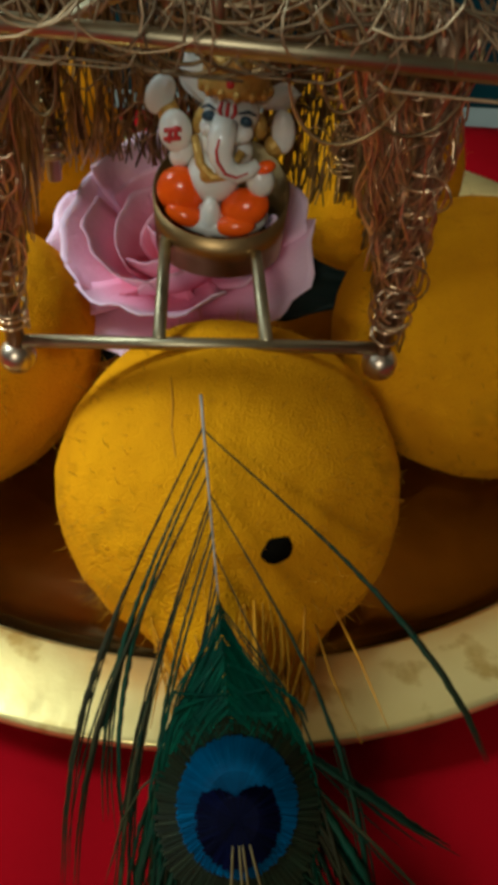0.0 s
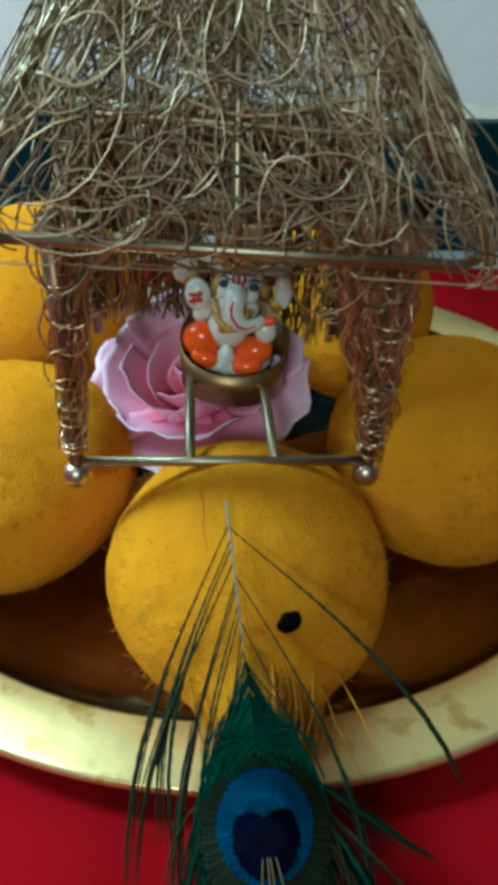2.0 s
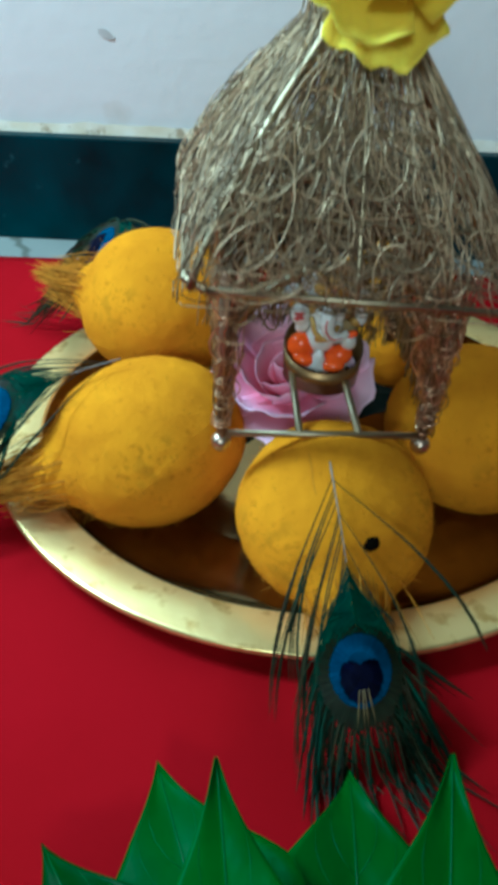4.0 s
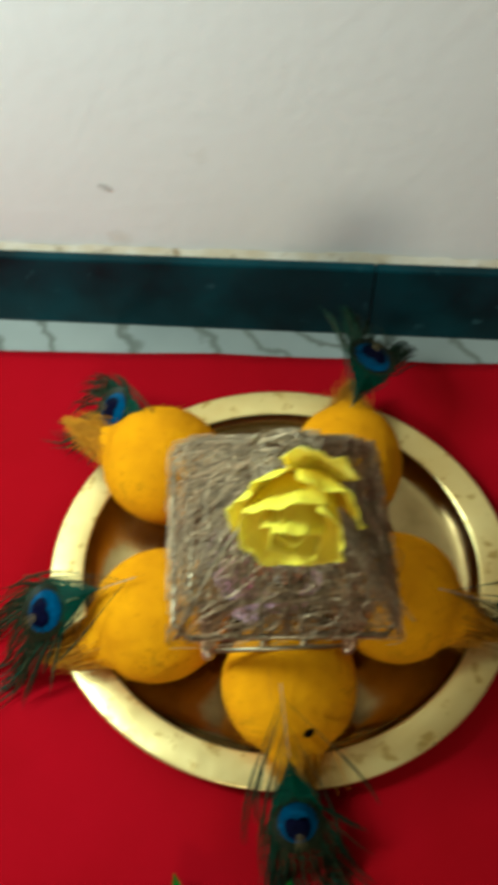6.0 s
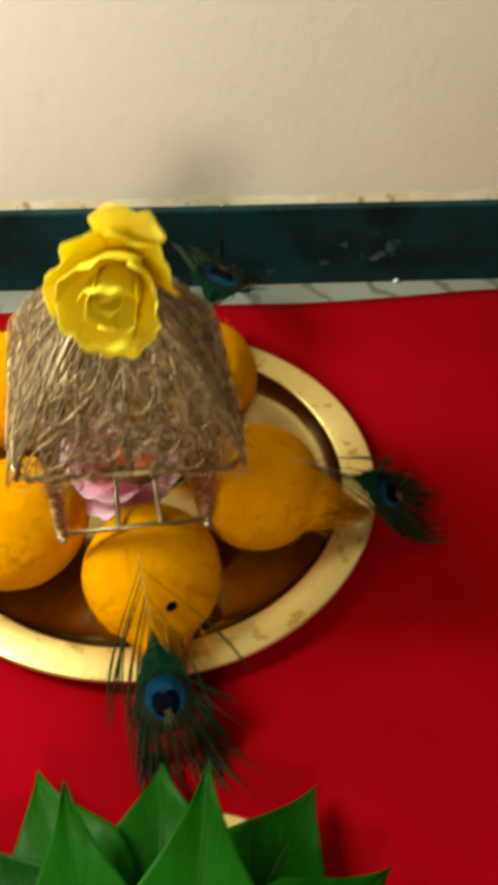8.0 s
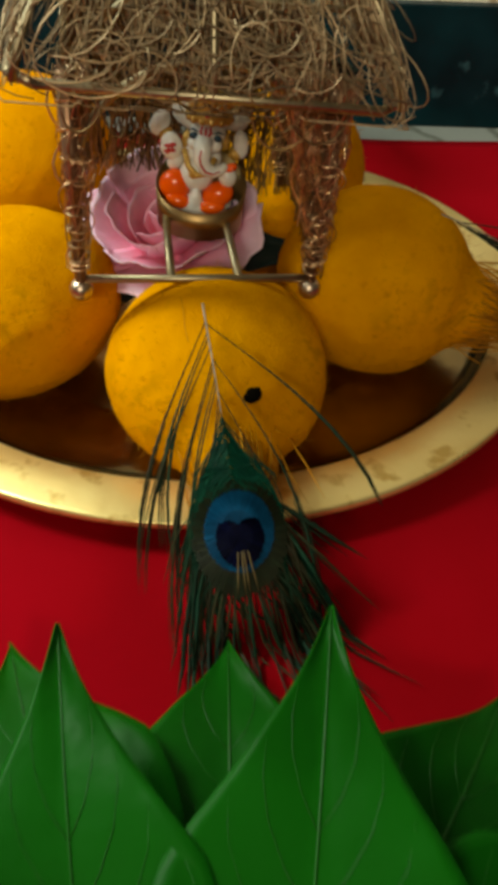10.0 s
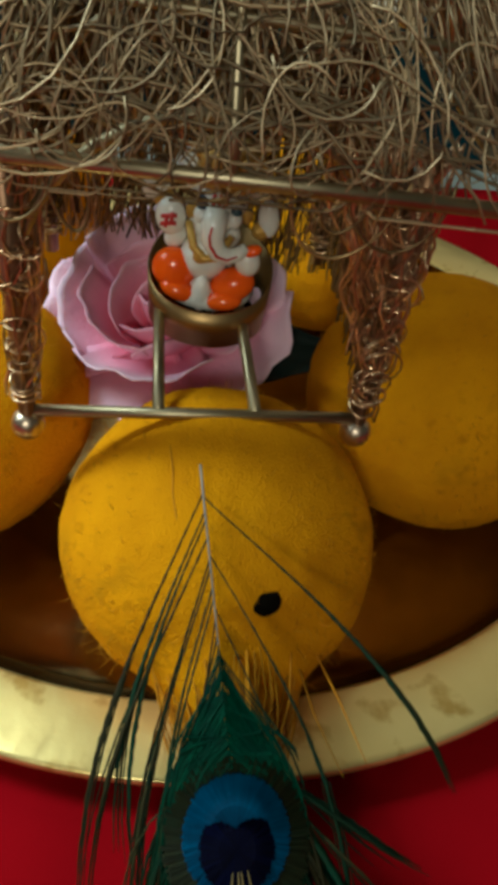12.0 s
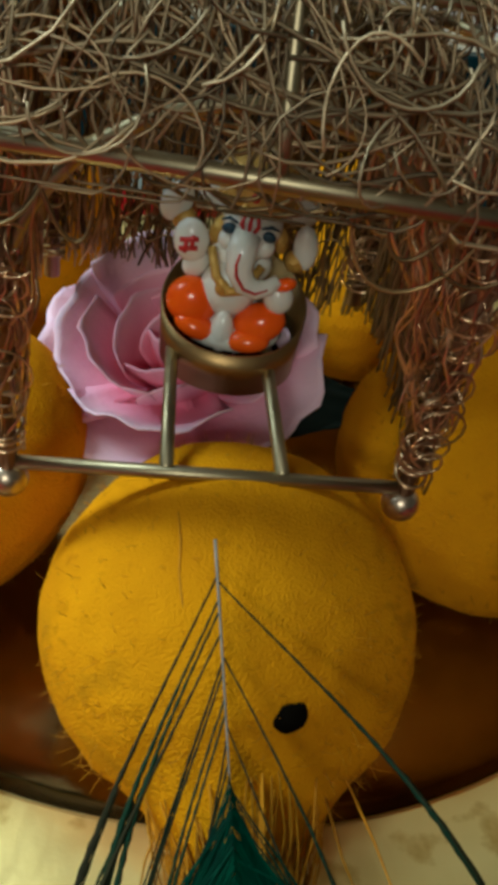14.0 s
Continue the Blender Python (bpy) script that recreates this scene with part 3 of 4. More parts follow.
                vs += [at(u - w, sgn * (v + w * 0.4), h), at(u + w, sgn * (v - w * 0.4), h + 0.0002)]
            fs += [(o + 2 * q, o + 2 * q + 1, o + 2 * q + 3, o + 2 * q + 2) for q in range(6)]
    me = bpy.data.meshes.new("green_web")
    me.from_pydata([tuple(v) for v in vs], [], fs)
    me.materials.append(M_FEATHER_GREEN)
    web = new("green_web", me)
    web.parent = root
    tagged(web, "emerald green web above the eye spot", kind="stuff")
    vane("bronze_disc", M_FEATHER_BRONZE, s * 1.24, s * 1.16, length + s * 0.10, 0.0034, count=320, ragged=0.05, label="bronze-green disc of the eye spot")
    vane("blue_disc", M_FEATHER_BLUE, s * 0.88, s * 0.86, length - s * 0.02, 0.0046, label="turquoise blue disc of the eye spot", ragged=0.03)
    vane("dark_centre", M_FEATHER_DARK, s * 0.60, s * 0.60, length + s * 0.16, 0.0058, notch=0.55, count=140, label="midnight blue heart of the eye spot", ragged=0.04)
    tubes("tip_strands", [([at(length + s * (0.45 + 0.7 * t), s * (0.10 * k - 0.05) * (1 + t), 0.0062 - 0.003 * t) for t in (0, 0.4, 0.8, 1.2)], 0.00034, (0.5, 1, 0.8, 0.2)) for k in (-0.9, 0.1, 0.6, 1.5)], M_STRAW, root, "pale straw strands below the eye spot", 4, "stuff")
    return root


feather((-0.002, 0.168, 0.1045), (0.017, 0.076, 0.050), (0.0, -0.45, 0.9), 0.0178, 3, 0.95, 0.05)
feather((0.126, 0.257, 0.1060), (0.213, 0.259, 0.052), (0.1, -0.2, 0.9), 0.0160, 5, 0.50, 0.02, 1.2)
feather((0.050, 0.435, 0.1120), (0.069, 0.497, 0.110), (0.0, -0.75, 0.6), 0.0215, 8, 0.8, 0.02)
feather((-0.105, 0.385, 0.1180), (-0.181, 0.436, 0.088), (-0.3, -0.45, 0.85), 0.0200, 13, 0.7, 0.03)
feather((-0.130, 0.250, 0.1080), (-0.212, 0.228, 0.075), (-0.2, -0.35, 0.9), 0.0205, 17, 0.85, 0.05)

# ---- the wire hut ----
HUT = Vector((-0.0135, 0.2625, 0.0))
LEAN_X = math.atan2(-0.007, 0.155)      # the hut sits tilted, right side lower
hut = thing("wire_hut", (HUT.x, HUT.y, 0.0930), "small open copper-rod hut with domed bronze wire thatch", "hut ornament", turn=(0, math.degrees(-LEAN_X), 7.0))
FB, BB, WX = -0.0645, 0.042, 0.0580      # front and back of the base frame, half width
EAVE = 0.1083
posts = [(-WX, FB), (WX, FB), (WX, BB), (-WX, BB)]
post_parts = []
for i, (x, y) in enumerate(posts):
    post_part = tubes("post", [([(x, y, 0.004), (x * 1.01, y * 1.01, 0.05), (x * 1.02, y * 1.03, EAVE)], 0.0034, (0.85, 1.0, 1.25))], M_POST, hut, "brown copper corner post", 10)
    post_parts.append(post_part)
    if y < 0:
        bm = bmesh.new()
        bmesh.ops.create_uvsphere(bm, u_segments=20, v_segments=12, radius=0.0058, matrix=Matrix.Translation((x, y, 0.0)))
        part("ball_foot", bm, M_BALL, post_part, "shiny metal ball foot")
tubes("base_rail", [([(-WX, FB, 0.0060), (WX, FB, 0.0060)], 0.0021)], M_ROD, hut, "thin copper base rail", 10)
for x in (-0.0135, 0.0205):
    tubes("floor_bar", [([(x, FB, 0.0072), (x * 0.95, -0.01, 0.0080), (x * 0.95, 0.028, 0.0072)], 0.0022)], M_ROD, hut, "copper bar across the base", 10)
# arches in the openings
for y in (FB, BB):
    tubes("arch", [([(WX * math.cos(a), y, 0.055 + 0.058 * math.sin(a)) for a in [math.pi * i / 20 for i in range(21)]], 0.0019)], M_ROD, hut, "bent copper arch rod", 8)
# eave frame, ribs and ring rods of the roof
EX, EF, EB = 0.0805, -0.092, 0.062


def roof_half(h):
    """Share of the eave's half width at height h above the eave."""
    k = min(1.0, max(0.0, h / 0.112))
    return max(0.26, 1 - 0.84 * k ** 1.35)


def roof_point(side, u, h, off=0.0):
    """A point of the roof: side 0 front, 1 right, 2 back, 3 left; u from -1 to 1 along it; h above the eave."""
    s = roof_half(h)
    mid = (EF + EB) / 2
    half = (EB - EF) / 2
    if side == 0:
        p = Vector((u * EX * s, mid - half * s - off, EAVE + h))
    elif side == 2:
        p = Vector((-u * EX * s, mid + half * s + off, EAVE + h))
    elif side == 1:
        p = Vector((EX * s + off, mid + u * half * s, EAVE + h))
    else:
        p = Vector((-EX * s - off, mid - u * half * s, EAVE + h))
    p.z -= 0.055 * p.x
    return p


def fold(u, edge):
    """Turns a strand back where it would run past the edge of its side."""
    return math.copysign(2 * edge - abs(u), u) if abs(u) > edge else u


c = 0.010
corner = [(-EX + c, EF), (EX - c, EF), (EX, EF + c), (EX, EB - c), (EX - c, EB), (-EX + c, EB), (-EX, EB - c), (-EX, EF + c), (-EX + c, EF)]
roof_frame = tubes("roof_frame", [([(x, y, EAVE - 0.055 * x) for x, y in corner], 0.0023)], M_ROD, hut, "copper rod along the eaves", 10)
for side in range(4):
    for u in (-1.0, 0.0):
        tubes("roof_rib", [([roof_point(side, u * 0.97, 0.112 * i / 10) for i in range(11)], 0.0019)], M_ROD, roof_frame, "curved copper roof rib", 8)
for h in (0.034, 0.068, 0.100):
    ring = [roof_point(s, u, h) for s in range(4) for u in (-0.97, -0.5, 0, 0.5, 0.97)]
    tubes("roof_ring", [(ring + ring[:1], 0.0014)], M_ROD, roof_frame, "thin copper ring rod", 8)

lines = []
for side in range(4):
    for i in range(270):
        u = rnd.uniform(-1, 1)
        h0, h1 = sorted((rnd.uniform(-0.004, 0.112), rnd.uniform(-0.004, 0.112)))
        if rnd.random() < 0.6:
            h1 = min(h1, 0.078)
        if h1 - h0 < 0.03:
            h1 = min(0.112, h0 + 0.045)
        du, amp, ph = rnd.gauss(0, 0.22), rnd.uniform(0.02, 0.09), rnd.uniform(0, 6)
        off = rnd.uniform(-0.003, 0.0035)
        pts = []
        for k in range(9):
            t = k / 8
            uu = fold(u + du * t + amp * math.sin(ph + t * rnd.uniform(5, 7)), 1.01)
            pts.append(roof_point(side, uu, h0 + (h1 - h0) * t, off + 0.0015 * math.sin(ph + 9 * t)))
        lines.append((pts, rnd.uniform(0.0002, 0.00046)))
    for i in range(300):                     # loops and cross strands
        u, h = rnd.uniform(-0.95, 0.95), rnd.uniform(-0.002, 0.104)
        a0, sweep, rad, flat = rnd.uniform(0, 6.3), rnd.uniform(1.8, 4.2), rnd.uniform(0.006, 0.024), rnd.uniform(0.6, 1.6)
        off = rnd.uniform(-0.001, 0.006)
        pts = []
        for k in range(12):
            a = a0 + sweep * k / 11
            pts.append(roof_point(side, fold(u + rad / 0.07 * math.cos(a), 1.05), min(0.112, max(-0.006, h + flat * rad * math.sin(a) + 0.004 * k / 11)), off))
        lines.append((pts, rnd.uniform(0.0002, 0.0004)))
    for i in range(26):                      # strands running round the roof
        h, u0, ln = rnd.uniform(0.0, 0.105), rnd.uniform(-1, 0.2), rnd.uniform(0.5, 1.3)
        dh, off = rnd.uniform(-0.02, 0.02), rnd.uniform(0.0, 0.005)
        pts = [roof_point(side, min(1.03, u0 + ln * t), min(0.112, max(0, h + dh * t + 0.004 * math.sin(6 * t + i))), off) for t in [k / 9 for k in range(10)]]
        lines.append((pts, rnd.uniform(0.0003, 0.0006)))
for i in range(60):                          # flat tangle closing the top
    a, b = rnd.uniform(0, 6.3), rnd.uniform(1.5, 4.5)
    top = EAVE + 0.112
    p, q = Vector((0.024 * math.cos(a), -0.015 + 0.026 * math.sin(a), top)), Vector((0.024 * math.cos(a + b), -0.015 + 0.026 * math.sin(a + b), top))
    lines.append(([p, (p + q) / 2 + Vector((rnd.uniform(-0.01, 0.01), rnd.uniform(-0.01, 0.01), rnd.uniform(0.0, 0.006))), q], 0.0006))
for i in range(16):                          # stray curls beyond the eaves
    side, u, h = rnd.choice((0, 1, 1, 3)), rnd.uniform(-1, 1), rnd.uniform(0.0, 0.05)
    a0, rad, out = rnd.uniform(0, 6.3), rnd.uniform(0.008, 0.018), rnd.uniform(0.004, 0.014)
    pts = []
    for k in range(12):
        a = a0 + 3.6 * k / 11
        pts.append(roof_point(side, u + rad / 0.08 * math.cos(a), max(-0.006, h + rad * math.sin(a)), out * math.sin(math.pi * k / 11)))
    lines.append((pts, 0.00035))
tubes("thatch", lines, M_WIRE, roof_frame, "tangled bronze wire thatch", 4, "stuff")

# wire bundles wound round each post, wide at the eave and narrow at the foot
for (x, y), post_part in zip(posts, post_parts):
    lines = []
    inx, iny = -math.copysign(1, x), -math.copysign(1, y)
    for i in range(40 if x < 0 or y > 0 else 110):
        w = rnd.uniform(-0.3, 1.0) * (0.012 if x < 0 or y > 0 else 0.027)
        along_x = rnd.random() < (0.55 if x < 0 else 0.75)
        ox, oy = (inx * w, rnd.uniform(-0.006, 0.006)) if along_x else (rnd.uniform(-0.006, 0.006), iny * w)
        z0, z1 = rnd.uniform(0.006, 0.05), EAVE if rnd.random() < 0.6 else rnd.uniform(0.06, EAVE)
        ph, wav, amp = rnd.uniform(0, 6.3), rnd.uniform(7, 16), rnd.uniform(0.0010, 0.0032)
        pts = []
        for k in range(15):
            t = k / 14
            z = z0 + (z1 - z0) * t
            g = max(0.0, z / EAVE) ** 1.5
            pts.append((x + ox * g + 0.0036 * math.cos(i + 2 * t) + amp * math.sin(ph + wav * t), y + oy * g + 0.0036 * math.sin(i + 2 * t) + amp * math.cos(ph * 2 + wav * t), z))
        lines.append((pts, rnd.uniform(0.00028, 0.0006)))
    for i in range(9 if x < 0 else 22):             # small loose curls
        z, a0, rad = rnd.uniform(0.02, EAVE - 0.01), rnd.uniform(0, 6.3), rnd.uniform(0.003, 0.008)
        cx = x + inx * rnd.uniform(-0.1, 0.9) * (0.010 if x < 0 else 0.024) * (z / EAVE) ** 1.5
        lines.append(([(cx + rad * math.cos(a0 + 0.42 * k), y - 0.004 - 0.0004 * k, z + rad * math.sin(a0 + 0.42 * k)) for k in range(12)], 0.0004))
    for z in (0.011, 0.014, 0.018, 0.024, 0.033, 0.041, 0.054, 0.068, 0.080, 0.093):
        rr, tilt = 0.0046 + 0.02 * max(0, z - 0.03), rnd.uniform(-0.003, 0.003)
        lines.append(([(x + rr * math.cos(a), y + rr * math.sin(a), z + tilt * math.sin(a) + 0.0004 * a) for a in [6.6 * k / 14 for k in range(15)]], 0.0006))
    tubes("wire_binding", lines, M_SCREEN if x < 0 and y > 0 else M_COPPER, post_part, "shiny copper wire wound round the post", 4, "stuff")


def curly(a, b, wander, waves):
    """A crinkled wire from a to b, crinkled along x, y and z by wander."""
    a, b = Vector(a), Vector(b)
    p1, p2, w = rnd.uniform(0, 6.3), rnd.uniform(0, 6.3), waves * rnd.uniform(0.7, 1.4)
    return [a.lerp(b, k / 13) + Vector((wander[0] * math.sin(p1 + w * k / 13), wander[1] * math.sin(p2 + w * k / 13), wander[2] * math.sin(p2 + 1.7 * w * k / 13))) for k in range(14)]


# crinkled wire screens at the back and the sides, and loops hanging from the eave
lines = []
for i in range(330):
    x, y = rnd.uniform(-WX, WX), BB + 0.004 + rnd.uniform(0, 0.004)
    lines.append((curly((x, y, EAVE), (x + rnd.gauss(0, 0.010), y + 0.008, rnd.uniform(0.0, 0.016) if x < 0.02 else rnd.uniform(-0.012, 0.004)), (0.0024, 0.001, 0.001), 9), rnd.uniform(0.0003, 0.00055)))
for i in range(34):
    x, z = rnd.uniform(-WX, WX * 0.6), rnd.uniform(0.01, EAVE)
    lines.append((curly((x, BB + 0.003, z), (x + rnd.uniform(0.02, 0.05), BB + 0.004, z + rnd.gauss(0, 0.008)), (0.001, 0.001, 0.003), 8), 0.0004))
for sx in (-1, 1):
    for i in range(120):
        y = rnd.uniform(FB + 0.03, BB)
        x = sx * (WX + 0.003)
        lines.append((curly((x, y, EAVE), (x, y + rnd.gauss(0, 0.010), rnd.uniform(0.004, 0.03)), (0.001, 0.0024, 0.001), 9), rnd.uniform(0.0003, 0.00055)))
for i in range(30):
    x, w, d = rnd.uniform(-0.06, 0.06), rnd.uniform(0.005, 0.016), rnd.uniform(0.006, 0.026)
    y = rnd.choice((EF + 0.004, FB + 0.004, FB + 0.012))
    if abs(x) < 0.030:
        d *= 0.35
    lean = rnd.uniform(-0.004, 0.004)
    lines.append(([(x + w * math.cos(a) + lean * math.sin(a), y, EAVE - d * math.sin(a)) for a in [math.pi * k / 14 for k in range(15)]], 0.0005))
tubes("wire_screen", lines, M_SCREEN, hut, "fine crinkled wire screen behind and beside", 4, "stuff")


# ---- figurine in its brass ring ----
RING = Vector((-0.0072, 0.268, 0.0925))
ring = thing("brass_ring_seat", RING, "dull brass band, higher at its back, holding a small figurine", "holder", turn=(0, 3, 0))
bm = bmesh.new()
inner, outer = [], []
for k in range(64):
    a = 2 * math.pi * k / 64
    cx, cy = math.cos(a), math.sin(a)
    top = 0.0165 + 0.016 * (0.5 + 0.5 * cy) ** 1.4
    inner.append((bm.verts.new((0.0228 * cx, 0.0218 * cy, 0.001)), bm.verts.new((0.0238 * cx, 0.0228 * cy, top))))
    outer.append((bm.verts.new((0.0236 * cx, 0.0226 * cy, 0.0)), bm.verts.new((0.0248 * cx, 0.0238 * cy, top))))
for k in range(64):
    j = (k + 1) % 64
    bm.faces.new((outer[k][0], outer[j][0], outer[j][1], outer[k][1]))
    bm.faces.new((inner[k][1], inner[j][1], inner[j][0], inner[k][0]))
    bm.faces.new((outer[k][1], outer[j][1], inner[j][1], inner[k][1]))
    bm.faces.new((outer[k][0], inner[k][0], inner[j][0], outer[j][0]))
part("band", bm, M_BAND, ring)
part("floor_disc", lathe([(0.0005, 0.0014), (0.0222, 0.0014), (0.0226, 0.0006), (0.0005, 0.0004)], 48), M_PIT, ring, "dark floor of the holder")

FIG = Vector((-0.0080, 0.2675, 0.1015))
bm = bmesh.new()
MATS = [M_PEARL, M_ORANGE, M_GOLD, M_REDMARK, M_BLUEMARK]


def blob(place, size, mat, turn=(0, 0, 0), seg=20):
    m = pose(*[a * 0.001 for a in place], *turn) @ Matrix.Diagonal((*[a * 0.001 for a in size], 1))
    made = bmesh.ops.create_uvsphere(bm, u_segments=seg, v_segments=seg // 2 + 2, radius=1, matrix=m)
    for v in made["verts"]:
        for fc in v.link_faces:
            fc.material_index = mat


def worm(points, radii, mat):
    v, fcs = tube_data([Vector(p) * 0.001 for p in points], 0.001, 10, radii)
    vs = [bm.verts.new(p) for p in v]
    for q in fcs:
        bm.faces.new([vs[i] for i in q]).material_index = mat


def ear(root_at, tip_at, width, bend):
    """A fan-shaped ear: narrow at the head, broad and hollow at the rim."""
    a, b = Vector(root_at), Vector(tip_at)
    f = b - a
    across = f.cross(Vector((0, 1, 0))).normalized()
    rows = []
    for face in (-1, 1):
        grid_v = []
        for j in range(9):
            t = j / 8
            w = width * (0.35 + 0.65 * math.sin(min(1, t * 1.25) * math.pi / 2)) * math.sqrt(max(0.02, 1 - max(0, t - 0.55) ** 2 / 0.2026))
            grid_v.append([bm.verts.new((a + f * t * (1 - 0.10 * abs(u)) + across * w * u + Vector((0, bend * (u * u + t * t) + face * 1.3 * (1 - u * u) * (1 - t * t) + face * 0.2, 0))) * 0.001) for u in [q / 4 - 1 for q in range(9)]])
        rows.append(grid_v)
        for j in range(8):
            for q in range(8):
                bm.faces.new((grid_v[j][q], grid_v[j][q + 1], grid_v[j + 1][q + 1], grid_v[j + 1][q]))
    for j in range(8):
        for q in (0, 8):
            bm.faces.new((rows[0][j][q], rows[0][j + 1][q], rows[1][j + 1][q], rows[1][j][q]))
    for q in range(8):
        bm.faces.new((rows[0][8][q], rows[0][8][q + 1], rows[1][8][q + 1], rows[1][8][q]))


blob((0, 2, 5), (21, 19, 8), 0)                    # base
blob((-14, -8, 15), (9.8, 7.5, 9.6), 1, (0, 46, 0))  # thighs and feet in orange
blob((-10.5, -12, 7.5), (8.6, 5.5, 4.6), 1, (0, 14, 0))
blob((12, -8, 12.5), (10.4, 7.5, 7.6), 1, (0, -30, 0))
blob((9, -12.5, 6.5), (8.8, 5.2, 4.4), 1, (0, -10, 0))
blob((-0.5, -13, 8), (4.4, 4.0, 8.5), 0)           # white cloth between
blob((-2, -5, 22), (10.5, 9.5, 10.5), 0)           # belly
blob((0, 1, 31), (12, 8, 9), 0)                    # chest
blob((2.5, -2, 47), (10.8, 9.5, 9.5), 0)           # brow
blob((2, -6, 42), (8.0, 7, 7.5), 0)                # face below it
blob((-4.8, -7, 41.5), (3.6, 4, 4), 0)
blob((8.6, -7, 41.5), (3.6, 4, 4), 0)
ear((-6, 3, 46), (-19, 4, 63), 8.5, 3.0)
ear((11, 3, 49), (27, 5, 54), 5.5, 3.0)
v, fcs = tube_data([Vector(p) * 0.001 for p in ((2.5, 1, 52), (2.5, 1.5, 55), (2.5, 2, 58), (2.5, 2, 62), (2.5, 2.5, 66), (2.5, 2.5, 69), (2.5, 2.5, 71))], 0.001, 22, (12.2, 13.4, 12.8, 12.8, 13.2, 11.0, 5.0))
vs = [bm.verts.new(p) for p in v]
for q in fcs:
    bm.faces.new([vs[k] for k in q]).material_index = 2
for k in range(14):                                # studded band of the crown and the gold hair
    a = 2 * math.pi * k / 14
    blob((2.5 + 13.0 * math.cos(a), 1.5 + 13.0 * math.sin(a), 55), (1.7, 1.7, 2.0), 2, seg=8)
    blob((2.5 + 12.6 * math.cos(a), 2.2 + 12.6 * math.sin(a), 65), (1.9, 1.9, 2.6), 2, seg=8)
blob((-9.5, 2.5, 40), (3.4, 4.0, 6), 2, (0, 12, 0))
blob((13, 3.5, 41), (3.0, 4.0, 5), 2, (0, -12, 0))
blob((2.5, -10.6, 59), (1.6, 1.2, 1.9), 3, seg=10)
worm([(2, -9.5, 46), (1.2, -13.0, 40), (1.6, -14.2, 34), (4.5, -14.5, 29.5), (9, -14.0, 28), (13, -12.8, 29.5), (16, -11.5, 32.5)], (5.2, 5.4, 4.9, 4.3, 3.7, 3.1, 2.3), 0)
blob((-18, -5, 37), (6.6, 4.6, 8.2), 0, (0, -8, 0))   # raised palm with a red mark
blob((-15.5, -3, 28), (4.6, 4.4, 6.0), 0, (0, 25, 0))
blob((-26.5, 3, 47), (5.6, 3.4, 8.2), 0, (0, 24, 0))  # palms behind
blob((-23, 3.5, 41), (4.6, 3.8, 5.0), 2)
blob((22.5, 2, 41), (4.6, 3.6, 8.4), 0, (0, -8, 0))
blob((20, 2.5, 35), (4.2, 3.8, 4.4), 2)
blob((17, -8, 24.5), (5.6, 5.2, 6.4), 0, (0, -14, 0))
blob((18.5, -10.5, 31), (4.2, 3.2, 2.4), 1, (0, -25, 0))
worm([(-10, -7, 37), (-6, -13.0, 29), (-1, -14.6, 25), (4, -13.6, 26), (9, -9, 35)], (1.6, 1.8, 2.2, 1.8, 1.6), 2)
blob((-3, -13.8, 25.5), (2.8, 2.0, 3.2), 2)
for z in (39.0, 35.6):
    worm([(-21.2, -9.6, z - 0.8), (-14.8, -9.8, z + 0.8)], (0.9, 0.9), 3)
worm([(-19.2, -9.9, 34.0), (-18.8, -9.9, 38.6)], (0.8, 0.8), 3)
worm([(-16.8, -9.9, 36.2), (-16.6, -9.9, 40.6)], (0.8, 0.8), 3)
for dx in (-2.6, 0, 2.6):                          # forehead mark
    worm([(2.4 + dx * 0.7, -11.7, 47.5), (2.4 + dx * 1.15, -11.7, 49.8), (2.4 + dx * 0.9, -10.9, 52.6)], (0.65, 0.8, 0.6), 3)
worm([(0, -11.7, 47.2), (2.4, -12.2, 46.6), (4.8, -11.7, 47.2)], (0.5, 0.8, 0.5), 3)
worm([(1.4, -17.8, 41.5), (0.8, -18.9, 37.5), (1.6, -19.0, 33.5), (4.8, -18.7, 29.2), (9, -17.6, 28.0), (13, -15.8, 29.8)], (0.4, 0.55, 0.65, 0.65, 0.55, 0.35), 3)
blob((-4.8, -10.0, 46.6), (2.7, 1.5, 2.0), 4, (0, -14, 0), seg=12)
blob((9.4, -9.6, 46.4), (2.7, 1.5, 2.0), 4, (0, 14, 0), seg=12)
worm([(-8.0, -8.4, 48.6), (-5.2, -10.0, 50.4), (-2.0, -11.3, 49.6)], (0.4, 0.7, 0.4), 4)
worm([(6.6, -11.0, 49.4), (9.8, -9.4, 50.0), (12.4, -7.0, 48.4)], (0.4, 0.7, 0.4), 4)
fig = part("figurine", bm, MATS)
fig.matrix_world = pose(*FIG, -6, 4, -6) @ Matrix.Diagonal((0.90, 0.90, 0.90, 1))
tagged(fig, "tiny glazed elephant-headed figurine, pearl white and orange with a gold crown", "figurine")


